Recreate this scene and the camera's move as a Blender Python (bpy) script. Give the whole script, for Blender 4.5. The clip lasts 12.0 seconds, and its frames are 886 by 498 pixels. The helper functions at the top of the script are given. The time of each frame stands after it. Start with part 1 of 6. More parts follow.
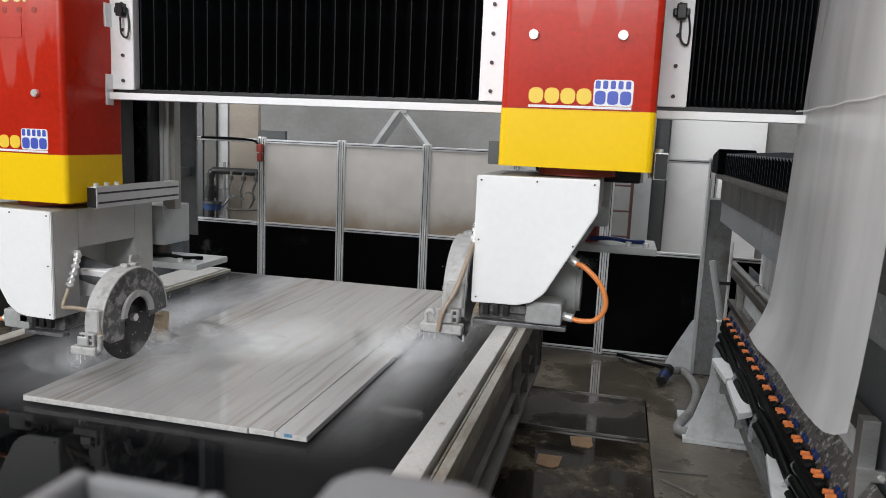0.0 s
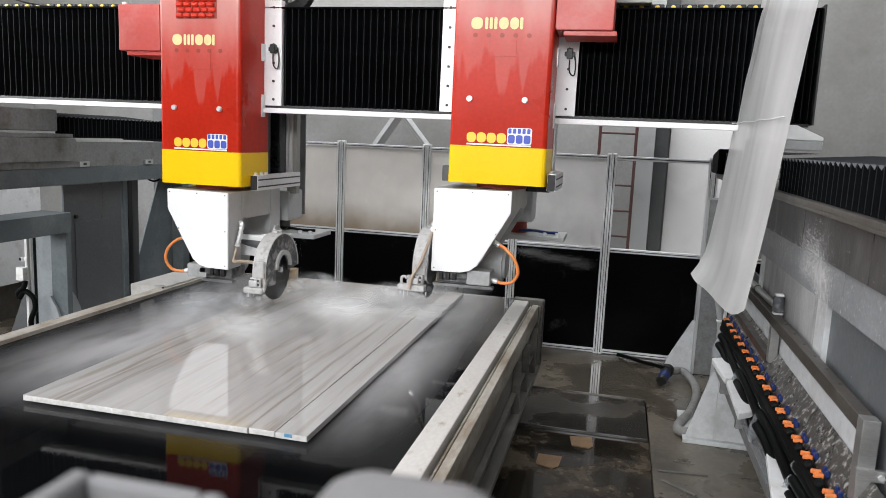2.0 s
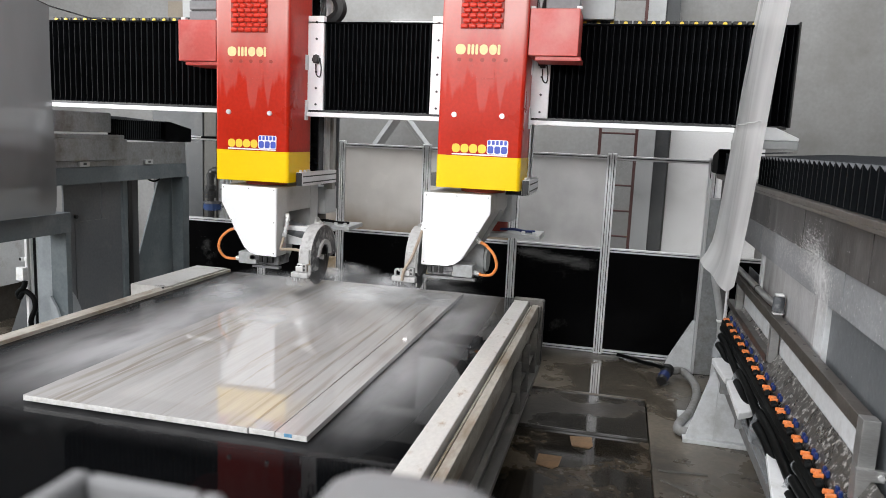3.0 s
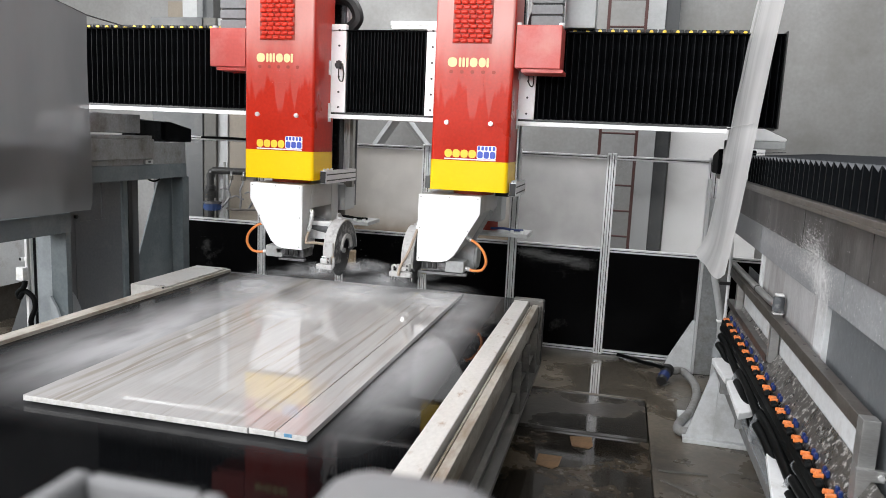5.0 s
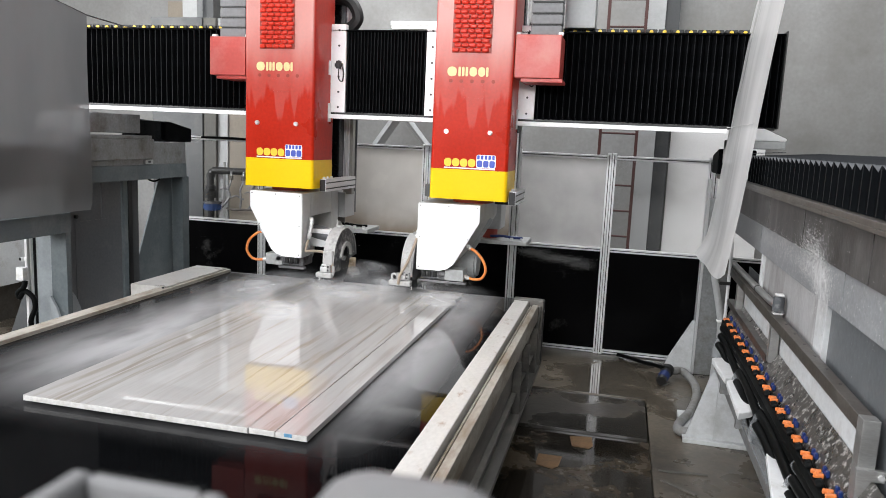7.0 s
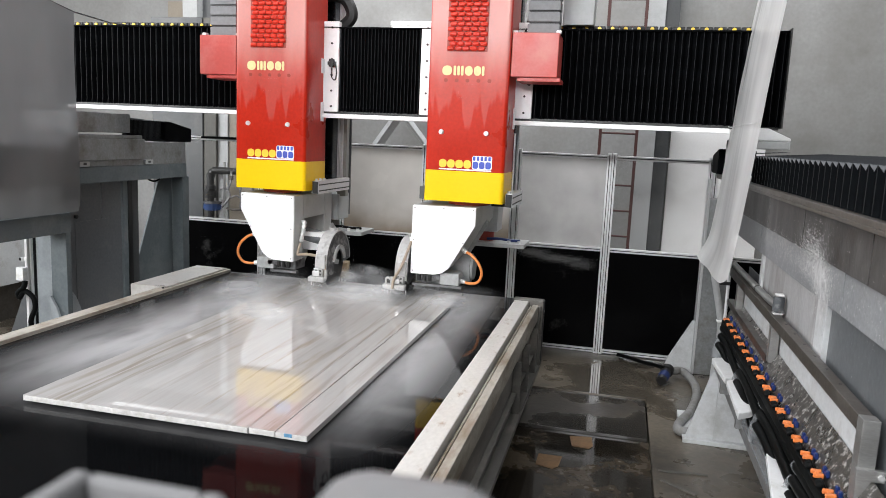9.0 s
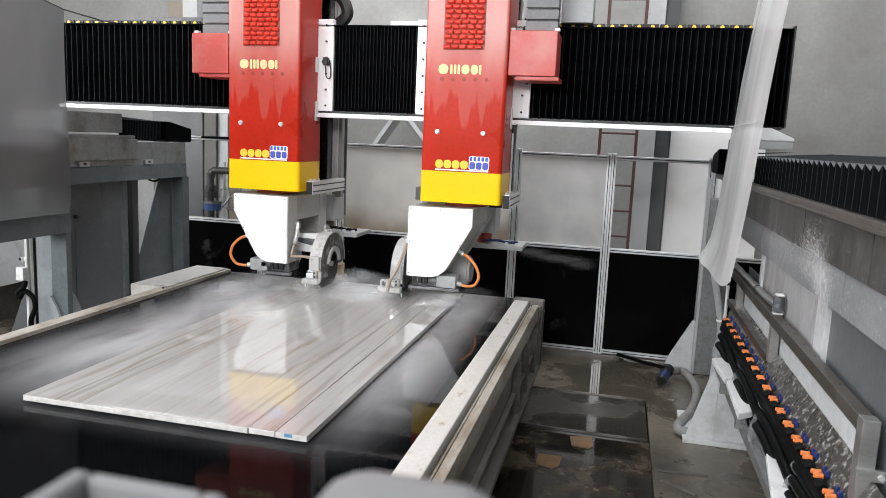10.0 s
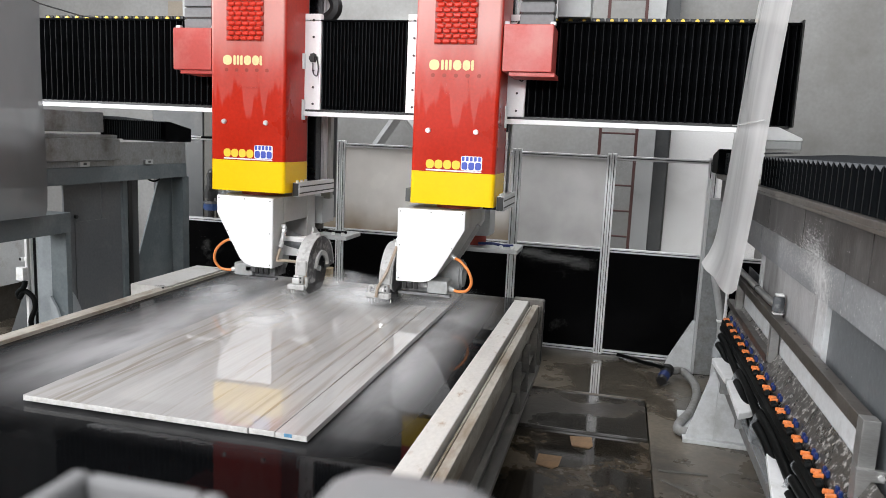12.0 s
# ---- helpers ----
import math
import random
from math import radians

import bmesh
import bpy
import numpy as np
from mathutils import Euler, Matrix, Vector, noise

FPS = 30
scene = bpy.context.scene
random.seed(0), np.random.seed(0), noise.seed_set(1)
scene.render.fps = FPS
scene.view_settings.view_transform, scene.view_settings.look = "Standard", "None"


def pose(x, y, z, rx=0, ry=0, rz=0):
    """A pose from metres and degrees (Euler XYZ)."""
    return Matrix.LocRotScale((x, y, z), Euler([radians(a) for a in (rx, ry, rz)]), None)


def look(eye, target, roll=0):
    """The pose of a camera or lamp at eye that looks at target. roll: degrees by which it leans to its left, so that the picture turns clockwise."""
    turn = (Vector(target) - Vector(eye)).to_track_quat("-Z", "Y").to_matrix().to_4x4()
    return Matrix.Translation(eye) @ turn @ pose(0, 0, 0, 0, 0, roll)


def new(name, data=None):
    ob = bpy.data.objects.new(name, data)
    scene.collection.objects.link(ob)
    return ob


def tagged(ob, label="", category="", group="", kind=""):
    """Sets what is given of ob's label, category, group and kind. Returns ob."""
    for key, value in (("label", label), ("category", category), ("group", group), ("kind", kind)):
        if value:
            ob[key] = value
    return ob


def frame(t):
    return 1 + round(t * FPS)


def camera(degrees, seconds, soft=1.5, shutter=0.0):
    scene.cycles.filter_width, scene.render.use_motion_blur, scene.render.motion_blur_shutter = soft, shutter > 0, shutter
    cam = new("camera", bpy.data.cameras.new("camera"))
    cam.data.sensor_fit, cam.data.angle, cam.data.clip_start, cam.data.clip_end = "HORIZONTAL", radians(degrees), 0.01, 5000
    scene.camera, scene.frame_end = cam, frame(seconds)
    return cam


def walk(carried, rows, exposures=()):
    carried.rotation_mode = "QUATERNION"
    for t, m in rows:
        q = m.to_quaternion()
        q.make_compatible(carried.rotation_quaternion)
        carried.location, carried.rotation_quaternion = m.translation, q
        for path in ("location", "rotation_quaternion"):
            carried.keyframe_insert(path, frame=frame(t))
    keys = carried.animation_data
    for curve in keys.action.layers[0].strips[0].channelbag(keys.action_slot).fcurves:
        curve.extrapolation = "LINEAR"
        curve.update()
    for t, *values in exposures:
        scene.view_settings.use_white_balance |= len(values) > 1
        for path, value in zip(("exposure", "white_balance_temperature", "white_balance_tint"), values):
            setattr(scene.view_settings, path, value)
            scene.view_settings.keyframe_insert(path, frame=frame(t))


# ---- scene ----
cam = camera(62.38, 12.0, soft=0.6)
EYE = (0.1039, -7.4331, 2.1073)
AIM = (-0.5837, -4.5481, 1.6561)
walk(cam, [(0.0, look(EYE, AIM, 2.53)), (12.0, look(EYE, AIM, 2.53))], [(0.0, -0.5), (1.0, -0.27), (2.0, -0.12), (3.0, -0.09), (5.0, 0.0), (9.0, -0.02), (12.0, -0.03)])
cam.data.dof.use_dof = True
cam.data.dof.focus_distance = 5.2
cam.data.dof.aperture_fstop = 4.5

# ---- light ----
world = bpy.data.worlds.new("hall_air")
scene.world = world
world.use_nodes = True
wn = world.node_tree.nodes
sky = wn.new("ShaderNodeTexSky")
sky.sky_type = "NISHITA"
sky.sun_disc = False
sky.sun_elevation, sky.sun_rotation = radians(40), radians(200)
world.node_tree.links.new(sky.outputs[0], wn["Background"].inputs[0])
wn["Background"].inputs[1].default_value = 0.12


def area_light(name, loc, target, sx, sy, power, colour=(0.98, 0.985, 1.0)):
    lamp = bpy.data.lights.new(name, "AREA")
    lamp.shape, lamp.size, lamp.size_y, lamp.energy, lamp.color = "RECTANGLE", sx, sy, power, colour
    ob = new(name, lamp)
    ob.matrix_world = look(loc, target)
    return ob


# unseen roof lamps added as fill, and daylight through the high windows behind the camera
area_light("roof_fill", (-3.6, -8.2, 6.75), (-3.6, -8.2, 0), 6.0, 2.2, 160)
area_light("roof_fill", (-2.0, -3.0, 6.75), (-2.0, -3.0, 0), 9.0, 1.4, 170)
# added to brighten the fence panels and the far wall
area_light("roof_fill", (-2.0, 1.3, 6.75), (-2.0, 1.3, 0), 9.0, 1.4, 420)
area_light("window_light", (-3.0, -13.7, 5.0), (-1.8, 0, 1.7), 8.0, 1.4, 1060)
area_light("window_light", (-9.2, -5.6, 3.6), (-1.0, -3.4, 1.4), 6.5, 3.0, 720)


# ---- materials ----
def material(name, colour, rough=0.5, metal=0.0, vary=0.12, scale=3.0, fine=40.0, bump=0.1, dirt=None, dirt_at=0.62,
             dirt_scale=1.6, coat=0.0, stretch=(1, 1, 1), spec=0.5, rough_vary=0.15, dirt_soft=0.12):
    """Two scales of variation, fine relief, and a stain colour where a second noise is high."""
    m = bpy.data.materials.new(name)
    m.use_nodes = True
    n, l = m.node_tree.nodes, m.node_tree.links
    b = n["Principled BSDF"]
    co = n.new("ShaderNodeTexCoord")
    mp = n.new("ShaderNodeMapping")
    mp.inputs["Scale"].default_value = stretch
    l.new(co.outputs["Object"], mp.inputs[0])
    n1, n2 = n.new("ShaderNodeTexNoise"), n.new("ShaderNodeTexNoise")
    n1.inputs["Scale"].default_value, n1.inputs["Detail"].default_value = scale, 6
    n2.inputs["Scale"].default_value, n2.inputs["Detail"].default_value = fine, 4
    l.new(mp.outputs[0], n1.inputs[0]), l.new(mp.outputs[0], n2.inputs[0])
    mix = n.new("ShaderNodeMixRGB")
    mix.inputs[1].default_value = (*[c * (1 - vary) for c in colour], 1)
    mix.inputs[2].default_value = (*[min(1, c * (1 + vary)) for c in colour], 1)
    add = n.new("ShaderNodeMath")
    add.operation = "MULTIPLY_ADD"
    add.inputs[1].default_value = 0.45
    half = n.new("ShaderNodeMath")
    half.operation = "MULTIPLY"
    half.inputs[1].default_value = 0.55
    l.new(n1.outputs[0], half.inputs[0])
    l.new(n2.outputs[0], add.inputs[0]), l.new(half.outputs[0], add.inputs[2])
    ramp = n.new("ShaderNodeMapRange")
    ramp.inputs[1].default_value, ramp.inputs[2].default_value = 0.3, 0.7
    l.new(add.outputs[0], ramp.inputs[0])
    l.new(ramp.outputs[0], mix.inputs[0])
    out = mix.outputs[0]
    if dirt:
        n3 = n.new("ShaderNodeTexNoise")
        n3.inputs["Scale"].default_value, n3.inputs["Detail"].default_value = dirt_scale, 8
        n3.inputs["Roughness"].default_value = 0.65
        l.new(mp.outputs[0], n3.inputs[0])
        r3 = n.new("ShaderNodeMapRange")
        r3.inputs[1].default_value, r3.inputs[2].default_value = dirt_at - dirt_soft, dirt_at + dirt_soft
        l.new(n3.outputs[0], r3.inputs[0])
        m3 = n.new("ShaderNodeMixRGB")
        m3.inputs[2].default_value = (*dirt, 1)
        l.new(r3.outputs[0], m3.inputs[0]), l.new(out, m3.inputs[1])
        out = m3.outputs[0]
    l.new(out, b.inputs["Base Color"])
    rr = n.new("ShaderNodeMapRange")
    rr.inputs[3].default_value, rr.inputs[4].default_value = max(0.02, rough - rough_vary), min(1, rough + rough_vary)
    l.new(n1.outputs[0], rr.inputs[0]), l.new(rr.outputs[0], b.inputs["Roughness"])
    b.inputs["Metallic"].default_value = metal
    b.inputs["Specular IOR Level"].default_value = spec
    b.inputs["Coat Weight"].default_value = coat
    b.inputs["Coat Roughness"].default_value = 0.06
    if bump:
        bp = n.new("ShaderNodeBump")
        bp.inputs["Strength"].default_value, bp.inputs["Distance"].default_value = bump, 0.01
        l.new(n2.outputs[0], bp.inputs["Height"]), l.new(bp.outputs[0], b.inputs["Normal"])
    return m


MAT = {}
M = MAT
M["wall"] = material("concrete_panel_wall", (0.30, 0.30, 0.295), 0.85, vary=0.16, scale=1.1, fine=22, bump=0.04, dirt=(0.195, 0.188, 0.175), dirt_scale=0.8, dirt_at=0.58, dirt_soft=0.2)
M["white_wall"] = material("white_painted_wall", (0.92, 0.92, 0.91), 0.7, vary=0.04, scale=0.8, dirt=(0.55, 0.54, 0.52), dirt_scale=0.6)
M["ceiling"] = material("ceiling_panel", (0.5, 0.5, 0.5), 0.8, vary=0.08)
def wet_floor(name, dry, wet, mud, scale, gloss, edge=0.46, spec=0.4):
    """Concrete or silt under a broken film of water: dull where it dries, mirror-like in the puddles."""
    m = material(name, dry, 0.3, vary=0.45, scale=3.5, fine=28, bump=0.06, dirt=mud, dirt_at=0.58, dirt_scale=2.4, dirt_soft=0.07)
    n, l = m.node_tree.nodes, m.node_tree.links
    b = n["Principled BSDF"]
    co, nz = n.new("ShaderNodeTexCoord"), n.new("ShaderNodeTexNoise")
    nz.inputs["Scale"].default_value, nz.inputs["Detail"].default_value, nz.inputs["Roughness"].default_value = scale, 7, 0.55
    l.new(co.outputs["Object"], nz.inputs[0])
    pool, mx, rr = n.new("ShaderNodeMapRange"), n.new("ShaderNodeMixRGB"), n.new("ShaderNodeMapRange")
    pool.inputs[1].default_value, pool.inputs[2].default_value = edge, edge + 0.1
    l.new(nz.outputs[0], pool.inputs[0])
    mx.inputs[2].default_value = (*wet, 1)
    half = n.new("ShaderNodeMath")
    half.operation = "MULTIPLY"
    half.inputs[1].default_value = 0.85
    l.new(pool.outputs[0], half.inputs[0]), l.new(half.outputs[0], mx.inputs[0])
    l.new(b.inputs["Base Color"].links[0].from_socket, mx.inputs[1]), l.new(mx.outputs[0], b.inputs["Base Color"])
    rr.inputs[3].default_value, rr.inputs[4].default_value = 0.34, gloss
    l.new(pool.outputs[0], rr.inputs[0]), l.new(rr.outputs[0], b.inputs["Roughness"])
    bp = b.inputs["Normal"].links[0].from_node
    b.inputs["Specular IOR Level"].default_value = spec
    flat = n.new("ShaderNodeMapRange")
    flat.inputs[3].default_value, flat.inputs[4].default_value = 0.16, 0.008
    l.new(pool.outputs[0], flat.inputs[0]), l.new(flat.outputs[0], bp.inputs["Strength"])
    return m


M["floor"] = wet_floor("wet_concrete_floor", (0.115, 0.098, 0.075), (0.055, 0.047, 0.036), (0.05, 0.043, 0.034), 1.15, 0.04, 0.46, 0.65)
M["steel_plate"] = wet_floor("wet_steel_plate", (0.055, 0.05, 0.043), (0.026, 0.025, 0.023), (0.09, 0.075, 0.055), 1.6, 0.09, 0.46, 0.5)
M["blue_grey"] = material("blue_grey_paint", (0.10, 0.12, 0.128), 0.5, vary=0.16, scale=2.2, dirt=(0.17, 0.19, 0.195), dirt_at=0.6, dirt_scale=2.5)
M["dark_panel"] = material("dark_grey_sheet", (0.062, 0.066, 0.069), 0.45, vary=0.15, scale=1.5, dirt=(0.11, 0.11, 0.11), dirt_scale=2)
M["side_door"] = material("slate_grey_sheet", (0.105, 0.112, 0.118), 0.42, vary=0.2, scale=1.5, dirt=(0.16, 0.165, 0.165), dirt_scale=2)
M["light_grey"] = material("light_grey_paint", (0.42, 0.43, 0.43), 0.45, vary=0.1, scale=3, dirt=(0.28, 0.28, 0.27), dirt_at=0.66)
M["grey_sheet"] = material("grey_machine_sheet", (0.14, 0.145, 0.15), 0.45, 0.15, vary=0.18, scale=2.5, dirt=(0.22, 0.22, 0.215), dirt_at=0.63)
M["stainless"] = material("dull_stainless", (0.36, 0.36, 0.35), 0.38, 0.75, vary=0.2, scale=2, fine=60, bump=0.05, stretch=(1, 1, 4), dirt=(0.25, 0.24, 0.22), dirt_scale=1.4)
M["galvanised"] = material("galvanised_sheet", (0.27, 0.28, 0.285), 0.42, 0.45, vary=0.28, scale=5, fine=45, dirt=(0.15, 0.14, 0.125), dirt_at=0.57, dirt_scale=5)
M["brown_steel"] = material("stained_steel_tube", (0.095, 0.086, 0.076), 0.4, 0.4, vary=0.35, scale=5, fine=40, dirt=(0.07, 0.06, 0.05), dirt_scale=4, dirt_at=0.58)
M["splash"] = material("dried_lime", (0.52, 0.52, 0.515), 0.8, vary=0.3, scale=20)
M["faint_splash"] = material("faint_lime", (0.22, 0.22, 0.217), 0.8, vary=0.4, scale=20)
M["lime"] = material("lime_splashed_sheet", (0.232, 0.24, 0.247), 0.5, 0.3, vary=0.25, scale=2.5, fine=60, dirt=(0.42, 0.42, 0.42), dirt_at=0.64, dirt_scale=34, dirt_soft=0.05)
M["speckled"] = material("speckled_wet_tray", (0.055, 0.052, 0.047), 0.3, 0.2, vary=0.45, scale=9, fine=70, dirt=(0.40, 0.39, 0.37), dirt_at=0.58, dirt_scale=38, dirt_soft=0.05)
M["smoked_sheet"] = material("smoke_stained_sheet", (0.046, 0.043, 0.041), 0.45, 0.1, vary=0.3, scale=2.5, fine=40, dirt=(0.10, 0.096, 0.092), dirt_at=0.6, dirt_scale=4, stretch=(1, 1.6, 0.7), spec=0.3)
M["bellows_top"] = material("dusty_bellows_top", (0.022, 0.024, 0.027), 0.7, vary=0.35, scale=6, fine=40, spec=0.03)
# top edge of the folds, the light on it painted as a paler tone
M["lit_bellows_edge"] = material("lit_bellows_fold", (0.11, 0.115, 0.12), 0.6, vary=0.3, scale=14, spec=0.1)
M["side_bellows"] = material("dusty_side_bellows", (0.0048, 0.0055, 0.0062), 0.55, vary=0.3, scale=5, spec=0.0, dirt=(0.008, 0.009, 0.0095), dirt_at=0.62, dirt_scale=9)
M["aluminium"] = material("aluminium_profile", (0.74, 0.74, 0.745), 0.36, 0.45, vary=0.08, scale=4, bump=0.02)
M["groove"] = material("dark_groove", (0.05, 0.05, 0.05), 0.6)
M["white_strip"] = material("white_coated_strip", (0.92, 0.92, 0.92), 0.4, vary=0.05)
M["rubber"] = material("black_bellows_cloth", (0.0016, 0.0018, 0.0021), 0.5, vary=0.3, scale=6, fine=50, bump=0.05, spec=0.02, dirt=(0.0045, 0.005, 0.006), dirt_at=0.62, dirt_scale=6)
# ridge highlight of the black bellows, painted as a slightly paler strip
M["ridge"] = material("lit_bellows_ridge", (0.011, 0.012, 0.0135), 0.6, vary=0.5, scale=14, fine=60, spec=0.1)
M["black"] = material("black_plastic", (0.012, 0.012, 0.012), 0.4, vary=0.2)
M["hose_grey"] = material("dirty_grey_hose", (0.22, 0.22, 0.215), 0.5, vary=0.25, scale=9, dirt=(0.13, 0.12, 0.10), dirt_scale=7)
M["black_hose"] = material("black_rubber_hose", (0.004, 0.0045, 0.0045), 0.42, vary=0.3, spec=0.05)
M["yellow"] = material("yellow_enamel", (0.95, 0.61, 0.004), 0.32, vary=0.04, scale=2, bump=0.01, coat=0.1, spec=0.25)
M["white"] = material("white_enamel", (0.93, 0.93, 0.925), 0.35, vary=0.03, scale=4, bump=0.01, dirt=(0.80, 0.80, 0.78), dirt_at=0.72, dirt_scale=3)
M["body_grey"] = material("pale_grey_casting", (0.54, 0.54, 0.53), 0.5, vary=0.06, scale=5, dirt=(0.42, 0.42, 0.40), dirt_at=0.64, dirt_scale=4)
M["pink_box"] = material("faded_red_box", (0.50, 0.062, 0.05), 0.4, vary=0.12, scale=3, dirt=(0.52, 0.14, 0.12), dirt_at=0.55, dirt_scale=2.5)
M["red_flange"] = material("red_oxide_flange", (0.30, 0.035, 0.02), 0.5, vary=0.2)
M["orange"] = material("orange_rubber_hose", (0.82, 0.27, 0.07), 0.4, vary=0.08)
M["orange_valve"] = material("orange_plastic_valve", (0.74, 0.205, 0.05), 0.45, vary=0.2, dirt=(0.5, 0.2, 0.1), dirt_scale=20)
M["blue_valve"] = material("blue_plastic_fitting", (0.006, 0.022, 0.11), 0.4, vary=0.2)
M["motor_grey"] = material("grey_motor_paint", (0.40, 0.41, 0.41), 0.45, vary=0.15, scale=8, dirt=(0.30, 0.30, 0.29), dirt_at=0.6, dirt_scale=9)
M["guard"] = material("splashed_guard_steel", (0.22, 0.22, 0.225), 0.36, 0.5, vary=0.35, scale=6, fine=30, dirt=(0.06, 0.06, 0.06), dirt_at=0.57, dirt_scale=8, dirt_soft=0.07)
M["guard_rim"] = material("guard_rim_paint", (0.50, 0.495, 0.485), 0.45, vary=0.15, scale=12, dirt=(0.22, 0.21, 0.20), dirt_scale=12, dirt_at=0.62, dirt_soft=0.12)
M["guard_face"] = material("splashed_guard_plate", (0.115, 0.115, 0.118), 0.34, 0.4, vary=0.4, scale=7, fine=40, bump=0.1, dirt=(0.40, 0.395, 0.385), dirt_at=0.55, dirt_scale=17, dirt_soft=0.06)
M["blade"] = material("saw_blade_steel", (0.05, 0.05, 0.05), 0.35, 0.7, vary=0.25, scale=8)
M["clear_hose"] = material("milky_water_hose", (0.36, 0.29, 0.22), 0.35, vary=0.2, scale=10)
M["flap"] = material("tan_rubber_flap", (0.46, 0.36, 0.24), 0.6, vary=0.3, scale=30)
M["beige"] = material("limed_concrete_rail", (0.45, 0.425, 0.38), 0.45, vary=0.16, scale=5, fine=60, bump=0.15, dirt=(0.21, 0.155, 0.10), dirt_at=0.60, dirt_scale=9, dirt_soft=0.14, stretch=(1, 0.35, 1))
M["rail_pale"] = material("limed_pale_rail", (0.56, 0.545, 0.515), 0.42, vary=0.14, scale=5, fine=60, bump=0.12, dirt=(0.26, 0.17, 0.10), dirt_at=0.66, dirt_scale=13, dirt_soft=0.08, stretch=(1, 0.5, 1))
M["rail_stained"] = material("slurry_stained_rail", (0.40, 0.38, 0.33), 0.42, vary=0.3, scale=5, fine=60, bump=0.15, dirt=(0.15, 0.11, 0.065), dirt_at=0.57, dirt_scale=6, dirt_soft=0.12, stretch=(1, 0.3, 1))
M["pale_block"] = material("pale_limed_concrete", (0.50, 0.49, 0.47), 0.3, vary=0.14, scale=4, fine=50, bump=0.08, dirt=(0.36, 0.34, 0.31), dirt_at=0.62, dirt_scale=5)
M["side_steel"] = material("limed_side_steel", (0.12, 0.115, 0.105), 0.4, 0.2, vary=0.25, scale=3, dirt=(0.27, 0.25, 0.22), dirt_at=0.6, dirt_scale=4, stretch=(1, 0.3, 1))
M["foot_grey"] = material("limed_grey_paint", (0.52, 0.535, 0.54), 0.5, vary=0.12, scale=4, fine=50, dirt=(0.36, 0.36, 0.35), dirt_at=0.6, dirt_scale=6)
M["limed_board"] = material("lime_streaked_sheet", (0.36, 0.36, 0.36), 0.5, 0.2, vary=0.25, scale=4, fine=60, dirt=(0.20, 0.19, 0.18), dirt_at=0.58, dirt_scale=3, stretch=(1, 2.5, 0.5))
M["cap_white"] = material("limed_white_plastic", (0.72, 0.73, 0.73), 0.4, vary=0.08, scale=8, dirt=(0.5, 0.48, 0.45), dirt_at=0.66, dirt_scale=9)
# frame paint where light falls on it, the brightness put into the colour
M["lit_blue_grey"] = material("lit_blue_grey_paint", (0.33, 0.36, 0.375), 0.4, vary=0.14, scale=3, dirt=(0.24, 0.26, 0.27), dirt_at=0.6, dirt_scale=4)
M["dark_tube"] = material("dark_wet_tube", (0.05, 0.046, 0.042), 0.35, 0.3, vary=0.35, scale=6, dirt=(0.11, 0.10, 0.09), dirt_at=0.62, dirt_scale=9)
M["hose_black"] = material("dusty_black_rubber", (0.05, 0.055, 0.06), 0.55, vary=0.4, scale=14, dirt=(0.16, 0.16, 0.16), dirt_at=0.62, dirt_scale=20)
M["olive"] = material("olive_grey_paint", (0.085, 0.082, 0.07), 0.5, vary=0.2, scale=2)
M["tan_wall"] = material("tan_wall_panel", (0.29, 0.25, 0.20), 0.6, vary=0.12, scale=1.5, dirt=(0.2, 0.17, 0.14), dirt_at=0.62)
M["blue_filter"] = material("blue_filter_plastic", (0.02, 0.06, 0.19), 0.35, vary=0.2)
M["black_gloss"] = material("wet_black_cover", (0.012, 0.014, 0.017), 0.16, vary=0.3, scale=3, fine=40, bump=0.02, dirt=(0.05, 0.055, 0.06), dirt_at=0.66, dirt_scale=14, dirt_soft=0.05)
M["olive_plate"] = material("beige_grey_paint", (0.27, 0.265, 0.245), 0.5, vary=0.12, scale=3)
M["rust"] = material("red_painted_ladder", (0.065, 0.022, 0.019), 0.6, vary=0.2)
M["lamp"] = material("lamp_body", (0.8, 0.8, 0.8), 0.4)
M["chain"] = material("grey_cable_chain", (0.17, 0.17, 0.175), 0.5, vary=0.2)
M["chain_black"] = material("black_cable_chain", (0.02, 0.02, 0.02), 0.5)
M["chrome"] = material("steel_bolt", (0.75, 0.75, 0.74), 0.3, 0.5)
M["logo_yellow"] = material("yellow_print", (0.9, 0.62, 0.05), 0.4, vary=0.04)
M["logo_pale"] = material("worn_yellow_print", (0.78, 0.66, 0.32), 0.5, vary=0.15, scale=12)
M["logo_blue"] = material("blue_print", (0.06, 0.10, 0.50), 0.4, vary=0.05)
M["logo_white"] = material("white_print", (0.85, 0.85, 0.85), 0.4)
M["cardboard"] = material("soaked_cardboard", (0.20, 0.12, 0.06), 0.7, vary=0.25, scale=10)
M["blue_tape"] = material("blue_tape_mark", (0.12, 0.30, 0.48), 0.5, vary=0.3, scale=40)
# white housing in dark grey, its shade put into the base colour
M["foreground"] = material("shaded_machine_housing", (0.18, 0.18, 0.183), 0.5, vary=0.05, scale=4)


